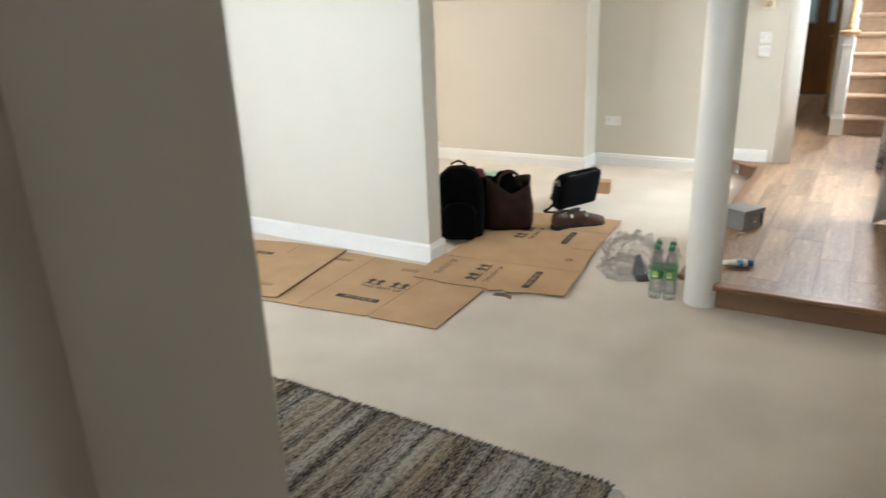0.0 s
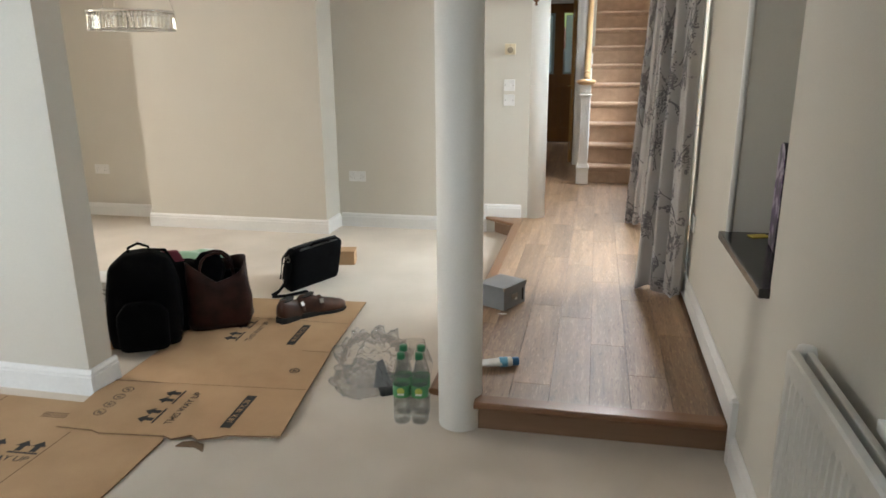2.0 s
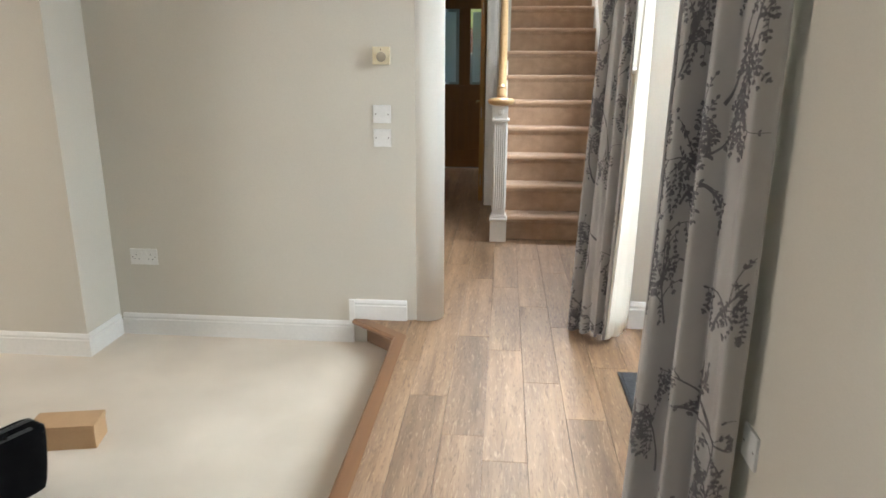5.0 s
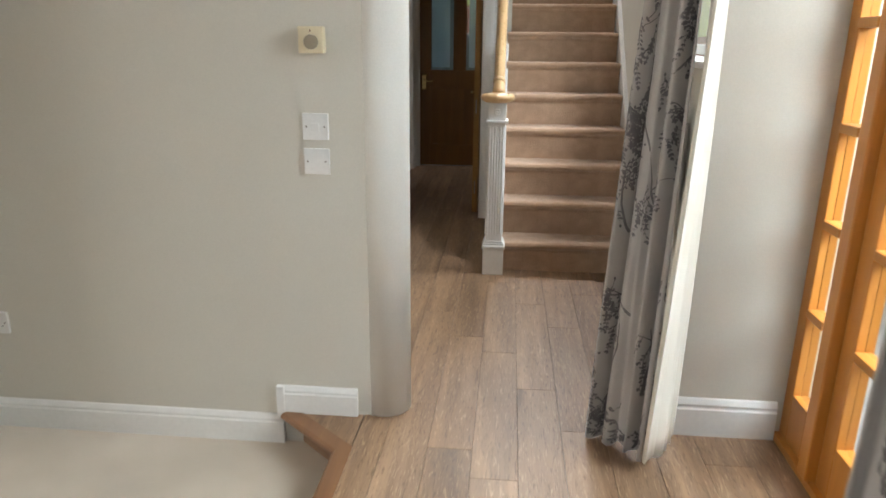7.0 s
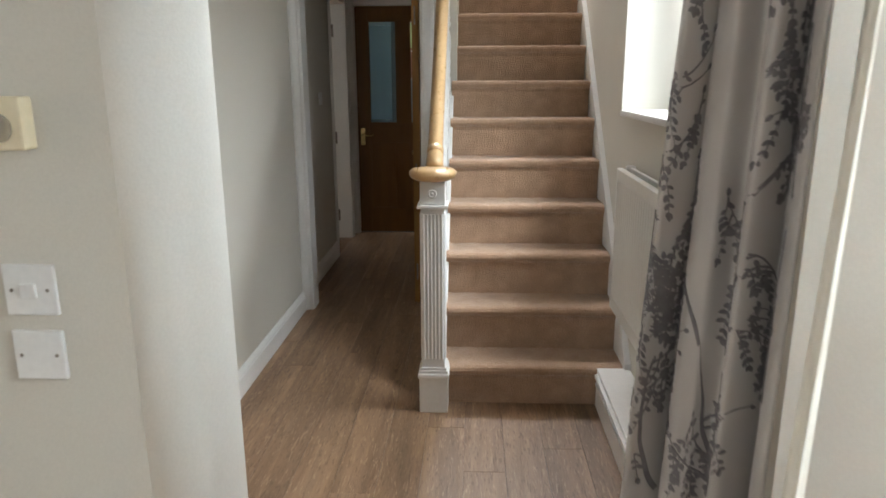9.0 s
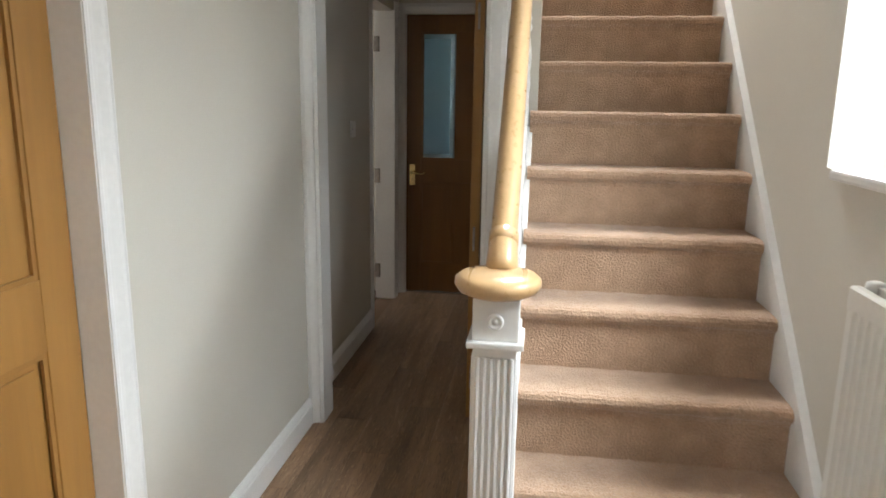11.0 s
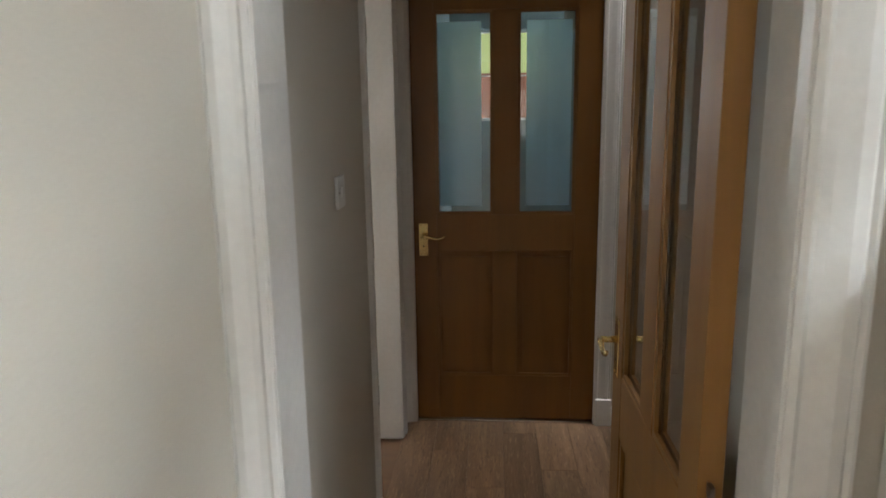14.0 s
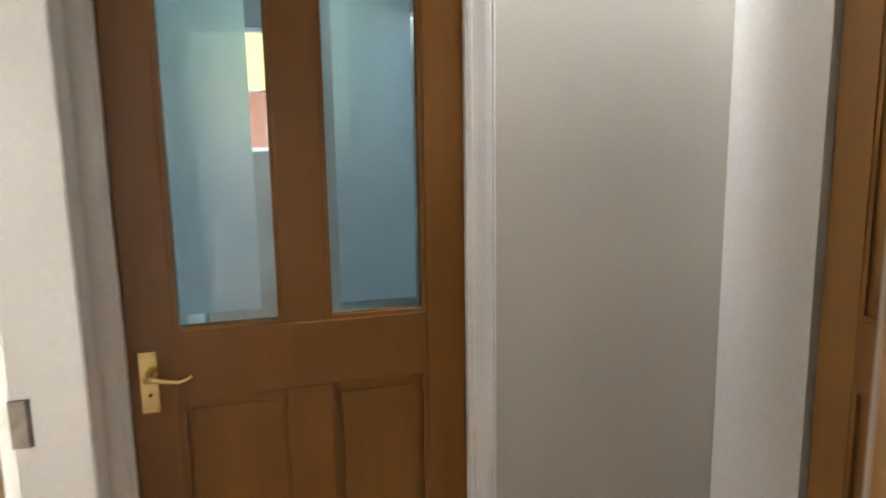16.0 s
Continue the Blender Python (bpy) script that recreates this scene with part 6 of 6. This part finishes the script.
def film_material(name, tint, haze, ior):
    m = bpy.data.materials.new(name)
    m.use_nodes = True
    n, l = m.node_tree.nodes, m.node_tree.links
    n.remove(n["Principled BSDF"])
    out = n["Material Output"]
    tr, gl, mx = n.new("ShaderNodeBsdfTransparent"), n.new("ShaderNodeBsdfGlossy"), n.new("ShaderNodeMixShader")
    tr.inputs[0].default_value = (*tint, 1)
    gl.inputs["Roughness"].default_value = 0.16
    fr = n.new("ShaderNodeFresnel")
    fr.inputs[0].default_value = ior
    nt = n.new("ShaderNodeTexNoise")
    nt.inputs["Scale"].default_value, nt.inputs["Detail"].default_value = 38, 3
    bp = n.new("ShaderNodeBump")
    bp.inputs["Strength"].default_value, bp.inputs["Distance"].default_value = 0.8, 0.01
    l.new(nt.outputs[0], bp.inputs["Height"])
    for q in (gl, fr):
        l.new(bp.outputs[0], q.inputs["Normal"])
    l.new(fr.outputs[0], mx.inputs[0])
    l.new(tr.outputs[0], mx.inputs[1])
    l.new(gl.outputs[0], mx.inputs[2])
    milk, mx2 = n.new("ShaderNodeBsdfTranslucent"), n.new("ShaderNodeMixShader")
    milk.inputs[0].default_value = (0.85, 0.87, 0.9, 1)
    mx2.inputs[0].default_value = haze
    l.new(mx.outputs[0], mx2.inputs[1])
    l.new(milk.outputs[0], mx2.inputs[2])
    l.new(mx2.outputs[0], out.inputs[0])
    return m


M_FILM = film_material("thin_clear_film", (0.995, 0.996, 0.998), 0.015, 1.15)
M_WRAP = film_material("crumpled_clear_film", (0.992, 0.994, 0.997), 0.07, 1.12)
M_YELLOW_GREEN = material("yellow_green_ink", (0.42, 0.45, 0.08), rough=0.4, scale=40, fine=90, bump=0.0)
M_PET = film_material("clear_plastic_bottle", (0.975, 0.99, 0.988), 0.02, 1.16)
M_WATER = film_material("water", (0.92, 0.965, 0.985), 0.05, 1.2)
bottle_pack()

wrap = thing("plastic_wrapping", "crumpled clear plastic wrapping heaped on the carpet", "plastic film", pose(-0.86, 4.52, 0.0, 0, 0, 20))
for q, (sx, sy, sz, seed) in enumerate(((0.18, 0.14, 0.23, 3), (0.14, 0.11, 0.13, 9))):
    bm = bmesh.new()
    bmesh.ops.create_icosphere(bm, subdivisions=5, radius=1)
    for v in bm.verts:
        p = v.co.copy()
        n = 0.42 * abs(noise.noise(p * 2.2 + Vector((seed, 0, 0)))) + 0.22 * abs(noise.noise(p * 4.0 + Vector((0, seed, 0)))) + 0.05 * abs(noise.noise(p * 9.0))
        k = 0.72 + n
        v.co = Vector((p.x * sx * k, p.y * sy * k, max(0.003, (p.z * 0.62 + 0.5) * sz * k)))
    bmesh.ops.translate(bm, verts=bm.verts, vec=((0.0, 0.02, 0), (-0.05, -0.08, 0))[q])
    f = part("film_fold", bm, M_WRAP, wrap, "", True)
    f.visible_shadow = False
part("grey_label", moved(prism(bmesh.new(), [(-0.04, 0), (0.045, 0), (0.01, 0.12), (-0.015, 0.11)], 0, 0.003), pose(0.03, -0.10, 0.03, 75, 0, 10)), M_GREYBOX, wrap, "grey printed label inside the film")
part("dark_label", moved(block(-0.045, -0.05, 0, 0.045, 0.05, 0.004, 0.001), pose(0.05, -0.10, 0.012, 20, 0, 10) @ Matrix.Diagonal((0.8, 0.6, 1, 1))), M_BLACK_GLOSS, wrap, "dark printed sheet inside the film")

# on the raised floor
tubeob = thing("cream_tube", "white and blue squeezed tube lying on the oak floor", "tube", pose(-0.31, 4.52, H + 0.022, 0, 0, 18))
bm = bmesh.new()
rings = []
for x, w, h in ((-0.075, 0.031, 0.002), (-0.07, 0.031, 0.004), (-0.03, 0.028, 0.013), (0.02, 0.024, 0.019), (0.05, 0.021, 0.02), (0.058, 0.012, 0.012)):
    rings.append([bm.verts.new((x, w * math.cos(2 * math.pi * i / 20), h * math.sin(2 * math.pi * i / 20))) for i in range(20)])
for a, b in zip(rings, rings[1:]):
    for i in range(20):
        bm.faces.new((a[i], a[(i + 1) % 20], b[(i + 1) % 20], b[i]))
bm.faces.new(rings[0][::-1])
bm.faces.new(rings[-1])
part("body", bm, M_PAPER, tubeob, "white body", True)
part("band", moved(lathe(bmesh.new(), [(0.0205, -0.02), (0.0215, -0.018), (0.0215, 0.012), (0.0212, 0.014)], 0, 0, 20, False), pose(0.02, 0, 0, 0, 90, 0) @ Matrix.Diagonal((0.93, 1.15, 1, 1))), M_LIGHT_BLUE, tubeob, "light blue printed band", True)
part("cap", moved(lathe(bmesh.new(), [(0.017, 0.0), (0.018, 0.002), (0.018, 0.026), (0.015, 0.028)], 0, 0, 20), pose(0.056, 0, 0, 0, 90, 0)), M_BLUE, tubeob, "blue cap", True)

gb = thing("file_box", "grey metal-cornered file box on the oak floor", "box", pose(-0.372, 5.16, H + 0.003, 0, 0, 62))
GH = 0.118
part("body", block(0.004, 0.004, 0, 0.196, 0.166, GH, 0.003), M_GREYBOX, gb)
part("lid", block(0, 0, GH - 0.022, 0.20, 0.17, GH + 0.004, 0.003), M_GREYBOX, gb)
for x in (0.0, 0.19):
    for y in (0.0, 0.16):
        part("corner_cap", block(x - 0.001, y - 0.001, GH - 0.012, x + 0.011, y + 0.011, GH + 0.0055, 0.002), M_STEEL, gb, "metal corner")
part("label_holder", block(0.07, -0.002, 0.045, 0.12, 0.004, 0.072, 0.001), M_STEEL, gb)
part("tag", block(0.098, -0.004, 0.04, 0.112, 0.002, 0.05), M_PAPER, gb, "white paper tag")
part("slot", block(0.165, -0.001, 0.02, 0.172, 0.006, 0.085), M_DARK, gb)
tagged(part("paper_scrap", moved(prism(bmesh.new(), [(0, 0), (0.03, -0.006), (0.045, 0.008), (0.02, 0.014)], 0, 0.002), pose(-0.40, 5.13, H + 0.001)), M_PAPER), "tiny white paper scrap by the grey box", "scrap")

# reed diffuser on the window sill
dif = thing("reed_diffuser", "cream ceramic bottle with thin reeds on the sill", "diffuser", pose(0.625, 2.93, 0.79))
part("bottle", lathe(bmesh.new(), [(0.038, 0), (0.044, 0.004), (0.044, 0.052), (0.040, 0.064), (0.022, 0.072), (0.019, 0.078), (0.019, 0.088), (0.025, 0.09), (0.025, 0.096), (0.014, 0.097)], 0, 0, 32), M_CERAMIC, dif, "", True)
for a in range(5):
    c, s_ = math.cos(a * 1.3), math.sin(a * 1.3)
    part("reed", tube(bmesh.new(), [(0.006 * c, 0.006 * s_, 0.02), (-0.028 * c, -0.028 * s_, 0.22)], 0.0016, 6), M_REED, dif)

# ---- floor planks ----
PW, PL = 0.152, 0.914
plank = mesh("plank", block(-PW / 2 + 0.0006, -PL / 2 + 0.0003, -0.011, PW / 2 - 0.0006, PL / 2 - 0.0006, 0.0, 0.0006, 1), M_PLANK)


def in_floor(x, y):
    if y < 4.25 or y > 12.43 or x < -1.0 or x > 0.95:
        return False
    if y < 7.33:
        return x > -0.50 and (x < 0.56 or y > 5.68)
    return x > -0.95 and x < 0.80


def lay(x0, x1, y0, y1):
    key = (round(x1 - x0, 3), round(y1 - y0, 3))
    if key not in cut:
        cut[key] = plank if key == (round(PW, 3), round(PL, 3)) else mesh("plank", block(-key[0] / 2 + 0.0006, -key[1] / 2 + 0.0003, -0.011, key[0] / 2 - 0.0006, key[1] / 2 - 0.0006, 0.0, 0.0006, 1), M_PLANK)
    p = new("plank", cut[key])
    p.parent = subfloor
    p.matrix_basis = pose((x0 + x1) / 2, (y0 + y1) / 2, H)


cut = {}
rg = random.Random(11)
col = 0
x = -1.0
while x < 0.95:
    xa, xb = x, min(x + PW, 0.957)
    y = 4.24 - (0.0, 0.32, 0.61, 0.15, 0.47, 0.76)[col % 6]
    while y < 12.43:
        ya, yb = y, y + PL
        xm = (xa + xb) / 2
        lo = 4.24 if xm < 0.56 else 5.68
        if xm < -0.49:
            lo = 7.34
        hi = 12.43 if xm < 0.72 else 7.32
        a, b = max(ya, lo), min(yb, hi)
        xl = max(xa, -0.492) if (a < 7.33 and xm > -0.49) else xa
        if b - a > 0.02 and xb - xl > 0.01:
            lay(xl, xb, a, b)
        y = yb
    col += 1
    x += PW
# infill between the diagonal step edge and the wall
setting("floor_corner", prism(bmesh.new(), [(-0.497, 7.12), (-0.494, 7.335), (-0.76, 7.335)], H - 0.011, H - 0.001), M_PLANK, "oak floor corner behind the angled step", "floor")
